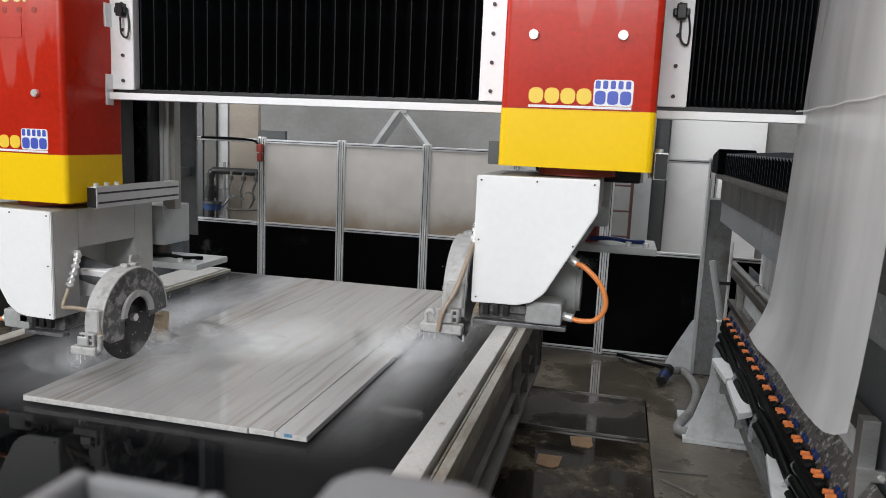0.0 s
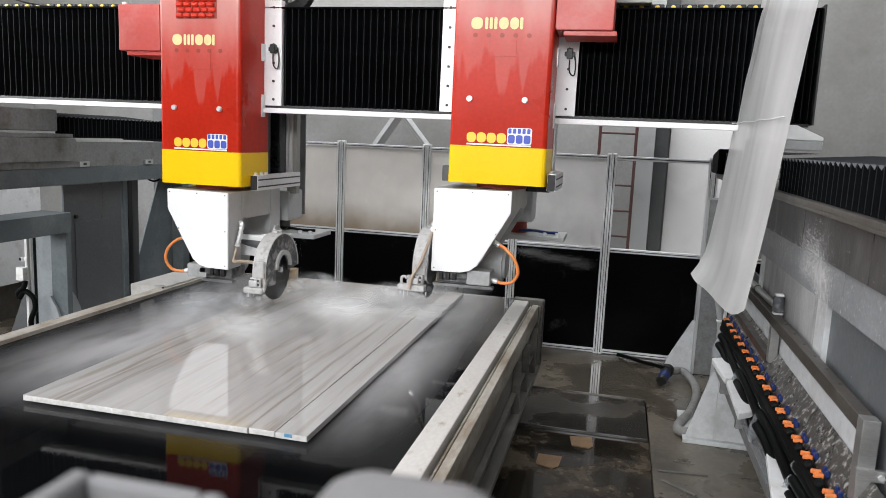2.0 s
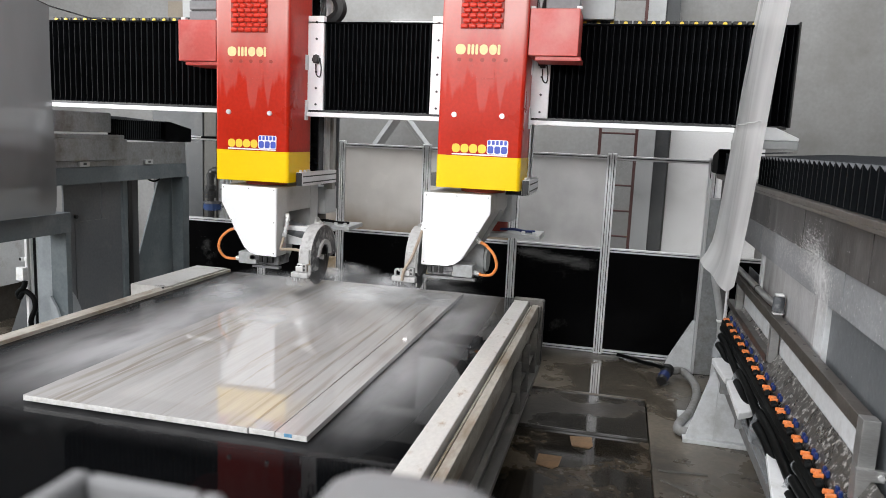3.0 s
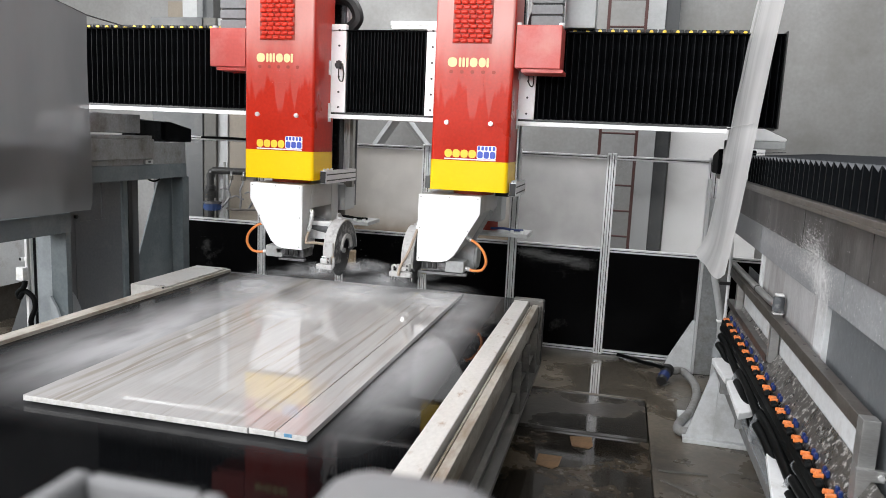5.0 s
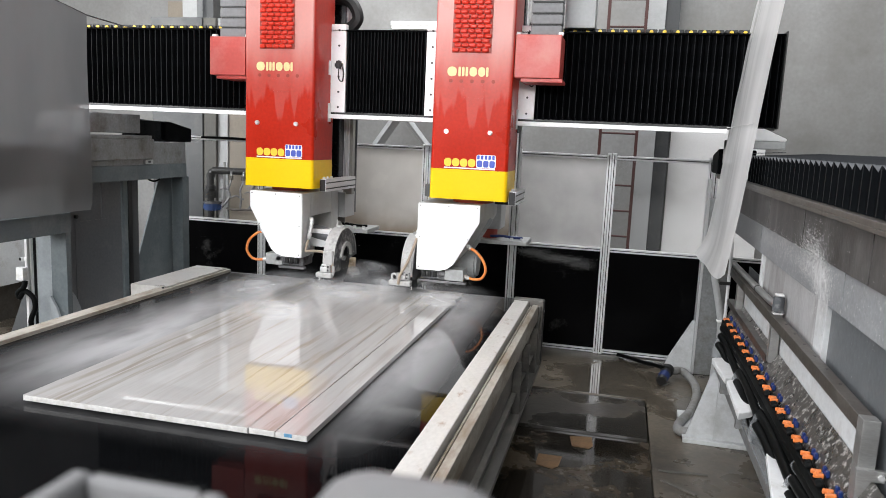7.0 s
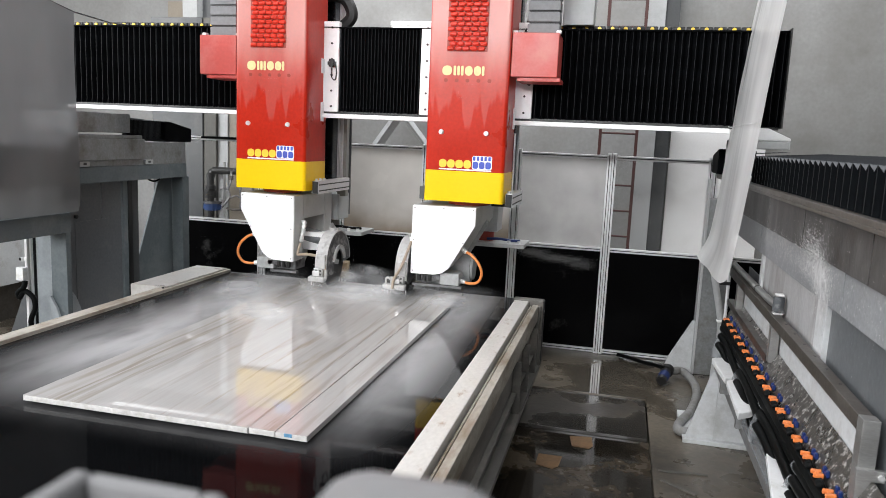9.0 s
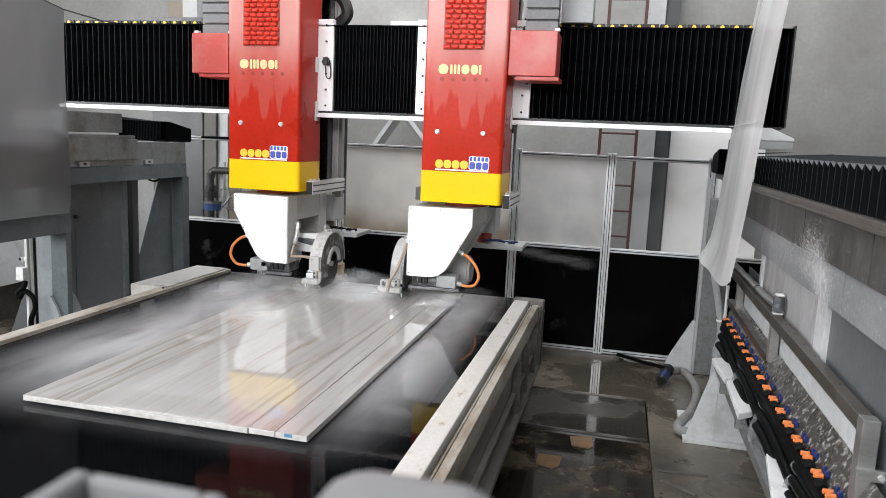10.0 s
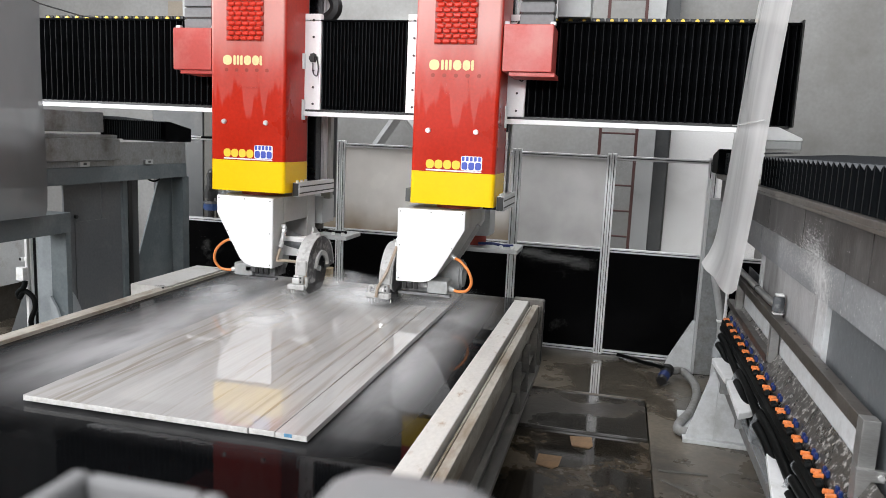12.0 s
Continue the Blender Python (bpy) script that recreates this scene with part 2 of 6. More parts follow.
def red_paint():
    """Red enamel; on the front a chalky lime film that thickens upwards and ends in a few long drips."""
    m = material("red_enamel", (0.47, 0.018, 0.004), 0.3, vary=0.2, scale=2, bump=0.01, spec=0.2, coat=0.04)
    n, l = m.node_tree.nodes, m.node_tree.links
    b = n["Principled BSDF"]
    old = b.inputs["Base Color"].links[0].from_socket
    co = n.new("ShaderNodeTexCoord")
    sep, face = n.new("ShaderNodeSeparateXYZ"), n.new("ShaderNodeSeparateXYZ")
    l.new(co.outputs["Object"], sep.inputs[0]), l.new(co.outputs["Normal"], face.inputs[0])

    def ramp(src, a, b_, lo, hi):
        k = n.new("ShaderNodeMapRange")
        k.interpolation_type = "SMOOTHSTEP"
        for q, val in zip((1, 2, 3, 4), (a, b_, lo, hi)):
            k.inputs[q].default_value = val
        l.new(src, k.inputs[0])
        return k.outputs[0]

    def op(kind, a, b_, c=None):
        k = n.new("ShaderNodeMath")
        k.operation = kind
        for q, val in enumerate((a, b_, c)):
            if isinstance(val, float):
                k.inputs[q].default_value = val
            elif val is not None:
                l.new(val, k.inputs[q])
        return k.outputs[0]

    def streaks(wide, tall, detail):
        mp, nz = n.new("ShaderNodeMapping"), n.new("ShaderNodeTexNoise")
        mp.inputs["Scale"].default_value = (wide, wide, tall)
        nz.inputs["Scale"].default_value, nz.inputs["Detail"].default_value = 1.0, detail
        l.new(co.outputs["Object"], mp.inputs[0]), l.new(mp.outputs[0], nz.inputs[0])
        return nz.outputs[0]

    edge = op("MULTIPLY_ADD", streaks(11.0, 0.9, 2), 0.9, op("MULTIPLY_ADD", streaks(30.0, 2.5, 2), 0.12, sep.outputs[2]))
    drips = ramp(edge, 1.96, 2.06, 0.0, 0.11)
    mist = ramp(op("MULTIPLY_ADD", streaks(5.0, 1.2, 4), 0.5, sep.outputs[2]), 1.88, 2.42, 0.0, 0.44)
    front = ramp(op("MULTIPLY", face.outputs[1], -1.0), 0.55, 0.95, 0.12, 1.0)
    mx = n.new("ShaderNodeMixRGB")
    mx.inputs[2].default_value = (0.68, 0.46, 0.42, 1)
    film = op("MULTIPLY", op("ADD", drips, mist), front)
    l.new(film, mx.inputs[0]), l.new(old, mx.inputs[1]), l.new(mx.outputs[0], b.inputs["Base Color"])
    return m


M["red"] = red_paint()
M["red_plain"] = material("red_vent_enamel", (0.58, 0.03, 0.012), 0.4, vary=0.15, scale=12, bump=0.02, spec=0.3)


def slab_stone():
    """Grey-beige limestone with brown and pale veins lengthways, under a thin film of water."""
    m = material("veined_limestone", (0.412, 0.403, 0.392), 0.5, vary=0.07, scale=2.2, fine=14, bump=0.0, stretch=(7, 0.5, 1),
                 dirt=(0.27, 0.22, 0.16), dirt_at=0.64, dirt_scale=1.5, coat=1.0, dirt_soft=0.06)
    n, l = m.node_tree.nodes, m.node_tree.links
    b = n["Principled BSDF"]
    b.inputs["Coat IOR"].default_value = 1.65
    co = n.new("ShaderNodeTexCoord")
    # thin pale and dark threads along the stone
    mp = n.new("ShaderNodeMapping")
    mp.inputs["Scale"].default_value = (15, 0.6, 1)
    l.new(co.outputs["Object"], mp.inputs[0])
    th = n.new("ShaderNodeTexNoise")
    th.inputs["Scale"].default_value, th.inputs["Detail"].default_value, th.inputs["Roughness"].default_value = 1.4, 8, 0.7
    l.new(mp.outputs[0], th.inputs[0])
    tr = n.new("ShaderNodeMapRange")
    tr.inputs[1].default_value, tr.inputs[2].default_value, tr.inputs[3].default_value, tr.inputs[4].default_value = 0.32, 0.68, 0.89, 1.05
    l.new(th.outputs[0], tr.inputs[0])
    mul = n.new("ShaderNodeMixRGB")
    mul.blend_type = "MULTIPLY"
    mul.inputs[0].default_value = 1.0
    l.new(b.inputs["Base Color"].links[0].from_socket, mul.inputs[1]), l.new(tr.outputs[0], mul.inputs[2])
    sep = n.new("ShaderNodeSeparateXYZ")
    l.new(co.outputs["Object"], sep.inputs[0])
    mb = n.new("ShaderNodeMapping")
    mb.inputs["Scale"].default_value = (16, 0.6, 1)
    l.new(co.outputs["Object"], mb.inputs[0])
    nb = n.new("ShaderNodeTexNoise")
    nb.inputs["Scale"].default_value, nb.inputs["Detail"].default_value = 2.0, 10
    l.new(mb.outputs[0], nb.inputs[0])
    last = mul.outputs[0]
    # brown streaks along the bedding of the stone
    for x0, wide, most in ((-0.64, 0.06, 0.55), (-0.53, 0.09, 0.8), (-0.41, 0.06, 0.7), (-0.20, 0.06, 0.3), (0.02, 0.06, 0.25), (0.22, 0.05, 0.2), (0.35, 0.05, 0.55), (0.43, 0.025, 0.8), (0.54, 0.05, 0.55), (0.66, 0.04, 0.45)):
        off = n.new("ShaderNodeMath")
        off.operation = "SUBTRACT"
        off.inputs[1].default_value = x0
        l.new(sep.outputs[0], off.inputs[0])
        ab = n.new("ShaderNodeMath")
        ab.operation = "ABSOLUTE"
        l.new(off.outputs[0], ab.inputs[0])
        near = n.new("ShaderNodeMapRange")
        near.interpolation_type = "SMOOTHSTEP"
        near.inputs[1].default_value, near.inputs[2].default_value, near.inputs[3].default_value, near.inputs[4].default_value = 0.0, wide, most, 0.0
        l.new(ab.outputs[0], near.inputs[0])
        gate = n.new("ShaderNodeMapRange")
        gate.inputs[1].default_value, gate.inputs[2].default_value = 0.45, 0.57
        l.new(nb.outputs[0], gate.inputs[0])
        k = n.new("ShaderNodeMath")
        k.operation = "MULTIPLY"
        l.new(near.outputs[0], k.inputs[0]), l.new(gate.outputs[0], k.inputs[1])
        mx = n.new("ShaderNodeMixRGB")
        mx.inputs[2].default_value = (0.215, 0.178, 0.132, 1)
        l.new(k.outputs[0], mx.inputs[0]), l.new(last, mx.inputs[1])
        last = mx.outputs[0]
    l.new(last, b.inputs["Base Color"])
    nz = n.new("ShaderNodeTexNoise")
    nz.inputs["Scale"].default_value, nz.inputs["Detail"].default_value = 3.0, 3
    l.new(co.outputs["Object"], nz.inputs[0])
    bp = n.new("ShaderNodeBump")
    bp.inputs["Strength"].default_value, bp.inputs["Distance"].default_value = 0.012, 0.02
    l.new(nz.outputs[0], bp.inputs["Height"]), l.new(bp.outputs[0], b.inputs["Coat Normal"])
    r = n.new("ShaderNodeMapRange")
    r.inputs[1].default_value, r.inputs[2].default_value, r.inputs[3].default_value, r.inputs[4].default_value = 0.4, 0.7, 0.012, 0.05
    l.new(nz.outputs[0], r.inputs[0]), l.new(r.outputs[0], b.inputs["Coat Roughness"])
    return m


M["stone"] = slab_stone()
M["sawn_edge"] = material("sawn_stone_edge", (0.60, 0.59, 0.57), 0.6, vary=0.2, scale=14, fine=60, bump=0.3, dirt=(0.40, 0.38, 0.35), dirt_at=0.62, dirt_scale=18)


def table_black():
    """Black wet table; a pale film, part slurry, part painted mist and reflection, thins out towards the rails and the
    front.
    """
    m = material("wet_black_table", (0.0025, 0.0027, 0.003), 0.03, vary=0.4, scale=1.2, fine=30, bump=0.01, rough_vary=0.02, spec=0.05)
    n, l = m.node_tree.nodes, m.node_tree.links
    b = n["Principled BSDF"]
    old = b.inputs["Base Color"].links[0].from_socket
    rough = b.inputs["Roughness"].links[0].from_socket
    co = n.new("ShaderNodeTexCoord")
    sep = n.new("ShaderNodeSeparateXYZ")
    l.new(co.outputs["Object"], sep.inputs[0])

    def ramp(src, a, b_, lo, hi):
        k = n.new("ShaderNodeMapRange")
        k.interpolation_type = "SMOOTHSTEP"
        for q, val in zip((1, 2, 3, 4), (a, b_, lo, hi)):
            k.inputs[q].default_value = val
        l.new(src, k.inputs[0])
        return k.outputs[0]

    def op(kind, a, b_):
        k = n.new("ShaderNodeMath")
        k.operation = kind
        l.new(a, k.inputs[0])
        if isinstance(b_, float):
            k.inputs[1].default_value = b_
        else:
            l.new(b_, k.inputs[1])
        return k.outputs[0]

    left = ramp(sep.outputs[0], -1.45, -0.72, 0.0, 1.0)
    right = ramp(sep.outputs[0], 0.80, 1.28, 1.0, 0.0)
    front = ramp(sep.outputs[1], -0.75, 0.6, 0.0, 1.0)
    mp = n.new("ShaderNodeMapping")
    mp.inputs["Scale"].default_value = (2.4, 0.8, 1)
    l.new(co.outputs["Object"], mp.inputs[0])
    nz = n.new("ShaderNodeTexNoise")
    nz.inputs["Scale"].default_value, nz.inputs["Detail"].default_value = 1.3, 6
    l.new(mp.outputs[0], nz.inputs[0])
    film = op("MULTIPLY", op("MULTIPLY", op("MULTIPLY", left, right), front), ramp(nz.outputs[0], 0.25, 0.65, 0.45, 1.0))
    mx = n.new("ShaderNodeMixRGB")
    # film colour also carries the bright haze and reflection beside the slab
    mx.inputs[2].default_value = (0.42, 0.42, 0.425, 1)
    l.new(film, mx.inputs[0]), l.new(old, mx.inputs[1]), l.new(mx.outputs[0], b.inputs["Base Color"])
    l.new(op("ADD", rough, op("MULTIPLY", film, 0.035)), b.inputs["Roughness"])
    return m


M["table"] = table_black()


def sheet_plastic(name, colour, clear, rough, glow_through=0.45, streak=(1, 1, 1)):
    m = bpy.data.materials.new(name)
    m.use_nodes = True
    n, l = m.node_tree.nodes, m.node_tree.links
    b, out = n["Principled BSDF"], n["Material Output"]
    b.inputs["Base Color"].default_value = (*colour, 1)
    co = n.new("ShaderNodeTexCoord")
    nz = n.new("ShaderNodeTexNoise")
    nz.inputs["Scale"].default_value, nz.inputs["Detail"].default_value = 1.3, 6
    mp = n.new("ShaderNodeMapping")
    mp.inputs["Scale"].default_value = streak
    l.new(co.outputs["Object"], mp.inputs[0]), l.new(mp.outputs[0], nz.inputs[0])
    rr = n.new("ShaderNodeMapRange")
    rr.inputs[3].default_value, rr.inputs[4].default_value = rough * 0.6, rough * 1.4
    l.new(nz.outputs[0], rr.inputs[0]), l.new(rr.outputs[0], b.inputs["Roughness"])
    t, mx = n.new("ShaderNodeBsdfTransparent"), n.new("ShaderNodeMixShader")
    tl, mt = n.new("ShaderNodeBsdfTranslucent"), n.new("ShaderNodeMixShader")
    tl.inputs[0].default_value = (*colour, 1)
    mt.inputs[0].default_value = glow_through
    l.new(b.outputs[0], mt.inputs[1]), l.new(tl.outputs[0], mt.inputs[2])
    cr = n.new("ShaderNodeMapRange")
    cr.inputs[1].default_value, cr.inputs[2].default_value = 0.3, 0.7
    cr.inputs[3].default_value, cr.inputs[4].default_value = min(1, clear + 0.15), max(0, clear - 0.15)
    l.new(nz.outputs[0], cr.inputs[0]), l.new(cr.outputs[0], mx.inputs[0])
    l.new(mt.outputs[0], mx.inputs[1]), l.new(t.outputs[0], mx.inputs[2]), l.new(mx.outputs[0], out.inputs[0])
    return m


M["plexi"] = sheet_plastic("clear_acrylic", (0.5, 0.49, 0.47), 1.11, 0.12)
M["hazy"] = sheet_plastic("dusty_acrylic", (0.90, 0.89, 0.88), 0.56, 0.2)
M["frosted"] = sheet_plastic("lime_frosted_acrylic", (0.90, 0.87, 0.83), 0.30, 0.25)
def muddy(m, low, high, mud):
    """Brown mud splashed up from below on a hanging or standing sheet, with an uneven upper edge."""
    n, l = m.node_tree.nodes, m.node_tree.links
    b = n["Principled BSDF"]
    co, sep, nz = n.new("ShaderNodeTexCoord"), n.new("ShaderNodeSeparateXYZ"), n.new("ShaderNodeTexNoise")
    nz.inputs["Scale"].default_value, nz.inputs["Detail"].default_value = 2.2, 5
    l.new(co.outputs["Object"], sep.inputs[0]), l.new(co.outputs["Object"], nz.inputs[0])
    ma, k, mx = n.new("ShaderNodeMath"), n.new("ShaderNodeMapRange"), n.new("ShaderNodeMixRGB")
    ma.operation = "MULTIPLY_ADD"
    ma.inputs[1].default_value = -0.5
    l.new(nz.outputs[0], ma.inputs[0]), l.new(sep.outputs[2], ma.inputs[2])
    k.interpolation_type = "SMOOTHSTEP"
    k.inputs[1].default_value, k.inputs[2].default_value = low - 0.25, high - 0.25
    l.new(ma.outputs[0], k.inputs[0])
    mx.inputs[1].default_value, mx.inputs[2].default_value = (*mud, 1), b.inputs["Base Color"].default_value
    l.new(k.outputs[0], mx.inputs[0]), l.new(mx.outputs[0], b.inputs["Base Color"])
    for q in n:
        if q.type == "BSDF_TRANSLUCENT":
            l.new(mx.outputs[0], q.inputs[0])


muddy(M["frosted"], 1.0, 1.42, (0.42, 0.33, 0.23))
M["divider"] = sheet_plastic("clear_divider", (0.55, 0.58, 0.60), 0.62, 0.1)
M["curtain"] = sheet_plastic("milky_plastic_sheet", (0.90, 0.90, 0.895), 0.24, 0.3, 0.30, (2.5, 2.5, 0.5))
# same milky sheet on the left, its shade put into a darker colour
M["shaded_curtain"] = sheet_plastic("shaded_plastic_sheet", (0.21, 0.214, 0.218), 0.02, 0.4, 0.2, (2.0, 2.0, 0.6))
M["fence_black"] = material("black_fence_sheet", (0.0025, 0.0025, 0.0027), 0.2, vary=0.3, scale=3, bump=0.01, spec=0.025, dirt=(0.07, 0.069, 0.067), dirt_at=0.72, dirt_scale=2.2, dirt_soft=0.1)
M["water"] = wet_floor("pit_water", (0.075, 0.058, 0.038), (0.010, 0.009, 0.0075), (0.03, 0.024, 0.017), 2.6, 0.07, 0.40, 0.2)


def glow(name, colour, strength):
    m = bpy.data.materials.new(name)
    m.use_nodes = True
    b = m.node_tree.nodes["Principled BSDF"]
    b.inputs["Base Color"].default_value = (*colour, 1)
    b.inputs["Emission Color"].default_value = (*colour, 1)
    b.inputs["Emission Strength"].default_value = strength
    return m


M["drop"] = material("water_drops", (0.75, 0.76, 0.77), 0.1, vary=0.05)
M["tube"] = glow("fluorescent_tube", (1, 1, 0.97), 1.6)

# ---- mesh helpers ----
origin = {}


def thing(name, at, label, category, group="", kind=""):
    ob = new(name)
    ob.empty_display_size = 0.1
    ob.location = at
    origin[ob] = Vector(at)
    return tagged(ob, label, category, group, kind)


def even_normals(me):
    """Smooth edges whose normals follow the larger faces, so that flat sides stay flat."""
    nf = len(me.polygons)
    nrm, area = np.empty(nf * 3), np.empty(nf)
    me.polygons.foreach_get("normal", nrm), me.polygons.foreach_get("area", area)
    nrm = nrm.reshape(-1, 3)
    at = [[] for _ in me.vertices]
    for f in me.polygons:
        for v in f.vertices:
            at[v].append(f.index)
    limit = math.cos(radians(38))
    out = [None] * len(me.loops)
    for f in me.polygons:
        n = nrm[f.index]
        for li, v in zip(f.loop_indices, f.vertices):
            js = at[v]
            w = nrm[js]
            keep = (w @ n) > limit
            q = (w * (area[js] * keep)[:, None]).sum(0)
            d = math.sqrt(q @ q)
            out[li] = tuple(q / d) if d > 1e-12 else tuple(n)
    me.normals_split_custom_set(out)


def finish(name, bm, mat, smooth=False):
    me = bpy.data.meshes.new(name)
    bm.normal_update()
    bm.to_mesh(me)
    bm.free()
    me.materials.append(MAT[mat])
    if smooth:
        me.polygons.foreach_set("use_smooth", [True] * len(me.polygons))
        even_normals(me)
    return me


def part(name, bm, mat, parent, label="", smooth=True):
    """One mesh under a thing or a part; the bmesh is in the thing's building space."""
    o = origin[parent]
    bmesh.ops.translate(bm, verts=bm.verts, vec=-o)
    ob = new(name, finish(name, bm, mat, smooth))
    ob.parent = parent
    origin[ob] = o
    return tagged(ob, label) if label else ob


def solid(name, bm, mat, label, category, group="", kind="", smooth=True):
    """A thing made of one mesh, its origin at its base."""
    vs = [v.co for v in bm.verts]
    lo = Vector([min(v[i] for v in vs) for i in range(3)])
    hi = Vector([max(v[i] for v in vs) for i in range(3)])
    at = Vector(((lo.x + hi.x) / 2, (lo.y + hi.y) / 2, lo.z))
    bmesh.ops.translate(bm, verts=bm.verts, vec=-at)
    ob = new(name, finish(name, bm, mat, smooth))
    ob.location = at
    origin[ob] = at
    return tagged(ob, label, category, group, kind)


def box(bm, lo, hi, bevel=0.004, seg=2):
    x0, y0, z0 = lo
    x1, y1, z1 = hi
    v = [bm.verts.new(p) for p in ((x0, y0, z0), (x1, y0, z0), (x1, y1, z0), (x0, y1, z0), (x0, y0, z1), (x1, y0, z1), (x1, y1, z1), (x0, y1, z1))]
    f = [bm.faces.new([v[i] for i in q]) for q in ((3, 2, 1, 0), (4, 5, 6, 7), (0, 1, 5, 4), (1, 2, 6, 5), (2, 3, 7, 6), (3, 0, 4, 7))]
    if bevel:
        edges = {e for q in f for e in q.edges}
        bmesh.ops.bevel(bm, geom=list(edges), offset=bevel, segments=seg, affect="EDGES", profile=0.5)
    return bm


def boxes(rows, bevel=0.004):
    bm = bmesh.new()
    for lo, hi in rows:
        box(bm, lo, hi, bevel, 1)
    return bm


def cyl(bm, p0, p1, r0, r1=None, seg=20, bevel=0.0):
    p0, p1 = Vector(p0), Vector(p1)
    r1 = r0 if r1 is None else r1
    q = (p1 - p0).to_track_quat("Z", "Y")
    rings = []
    for p, r in ((p0, r0), (p1, r1)):
        rings.append([bm.verts.new(p + q @ Vector((r * math.cos(2 * math.pi * i / seg), r * math.sin(2 * math.pi * i / seg), 0))) for i in range(seg)])
    for i in range(seg):
        j = (i + 1) % seg
        bm.faces.new((rings[0][i], rings[0][j], rings[1][j], rings[1][i]))
    a = bm.faces.new(rings[0][::-1])
    b = bm.faces.new(rings[1])
    if bevel:
        bmesh.ops.bevel(bm, geom=list(set(a.edges) | set(b.edges)), offset=bevel, segments=2, affect="EDGES")
    return bm


def prism(bm, poly, axis, a, b, bevel=0.0, seg=2):
    """A polygon extruded along an axis; poly gives the two other coordinates in x, y, z order."""
    def at(p, s):
        c = list(p)
        c.insert("xyz".index(axis), s)
        return bm.verts.new(c)
    va, vb = [at(p, a) for p in poly], [at(p, b) for p in poly]
    n = len(poly)
    fs = [bm.faces.new(va), bm.faces.new(vb[::-1])]
    for i in range(n):
        fs.append(bm.faces.new((va[i], vb[i], vb[(i + 1) % n], va[(i + 1) % n])))
    bmesh.ops.recalc_face_normals(bm, faces=fs)
    if bevel:
        bmesh.ops.bevel(bm, geom=list({e for f in fs for e in f.edges}), offset=bevel, segments=seg, affect="EDGES")
    return bm


def tube(bm, pts, r, seg=10, steps=6):
    """A round hose along a smooth line through the points."""
    P = [Vector(p) for p in pts]
    P = [2 * P[0] - P[1]] + P + [2 * P[-1] - P[-2]]
    line = []
    for i in range(1, len(P) - 2):
        for k in range(steps):
            t = k / steps
            a, b, c, d = P[i - 1], P[i], P[i + 1], P[i + 2]
            line.append(0.5 * ((2 * b) + (c - a) * t + (2 * a - 5 * b + 4 * c - d) * t * t + (3 * b - a - 3 * c + d) * t ** 3))
    line.append(P[-2])
    side = None
    prev = None
    for i, p in enumerate(line):
        way = (line[min(i + 1, len(line) - 1)] - line[max(i - 1, 0)]).normalized()
        if side is None:
            side = way.orthogonal().normalized()
        side = (side - way * side.dot(way)).normalized()
        up = way.cross(side)
        ring = [bm.verts.new(p + r * (math.cos(2 * math.pi * k / seg) * side + math.sin(2 * math.pi * k / seg) * up)) for k in range(seg)]
        if prev:
            for k in range(seg):
                bm.faces.new((prev[k], prev[(k + 1) % seg], ring[(k + 1) % seg], ring[k]))
        else:
            bm.faces.new(ring[::-1])
        prev = ring
    bm.faces.new(prev)
    return bm


def rrect(x0, x1, y0, y1, r, seg=4):
    """A rounded rectangle, counter-clockwise."""
    pts = []
    for cx, cy, a0 in ((x1 - r, y0 + r, -90), (x1 - r, y1 - r, 0), (x0 + r, y1 - r, 90), (x0 + r, y0 + r, 180)):
        for k in range(seg + 1):
            a = radians(a0 + 90 * k / seg)
            pts.append((cx + r * math.cos(a), cy + r * math.sin(a)))
    return pts


B = bmesh.new

# ---- hall ----
def floor_with_pit():
    bm = B()
    xs, ys = (-9.5, -0.72, 0.45, 6.0), (-14.0, -6.8, -1.26, 3.2)
    v = {(i, j): bm.verts.new((x, y, 0)) for i, x in enumerate(xs) for j, y in enumerate(ys)}
    for i in range(3):
        for j in range(3):
            if (i, j) != (1, 1):
                bm.faces.new((v[i, j], v[i + 1, j], v[i + 1, j + 1], v[i, j + 1]))
    low = {k: bm.verts.new((xs[k[0]], ys[k[1]], -0.14)) for k in ((1, 1), (2, 1), (2, 2), (1, 2))}
    ring = [(1, 1), (2, 1), (2, 2), (1, 2)]
    for a, b in zip(ring, ring[1:] + ring[:1]):
        bm.faces.new((v[a], v[b], low[b], low[a]))
    bm.faces.new([low[k] for k in ring])
    bmesh.ops.recalc_face_normals(bm, faces=bm.faces)
    return solid("floor", bm, "floor", "wet stained concrete floor with a shallow pit", "floor", kind="structure", smooth=False)


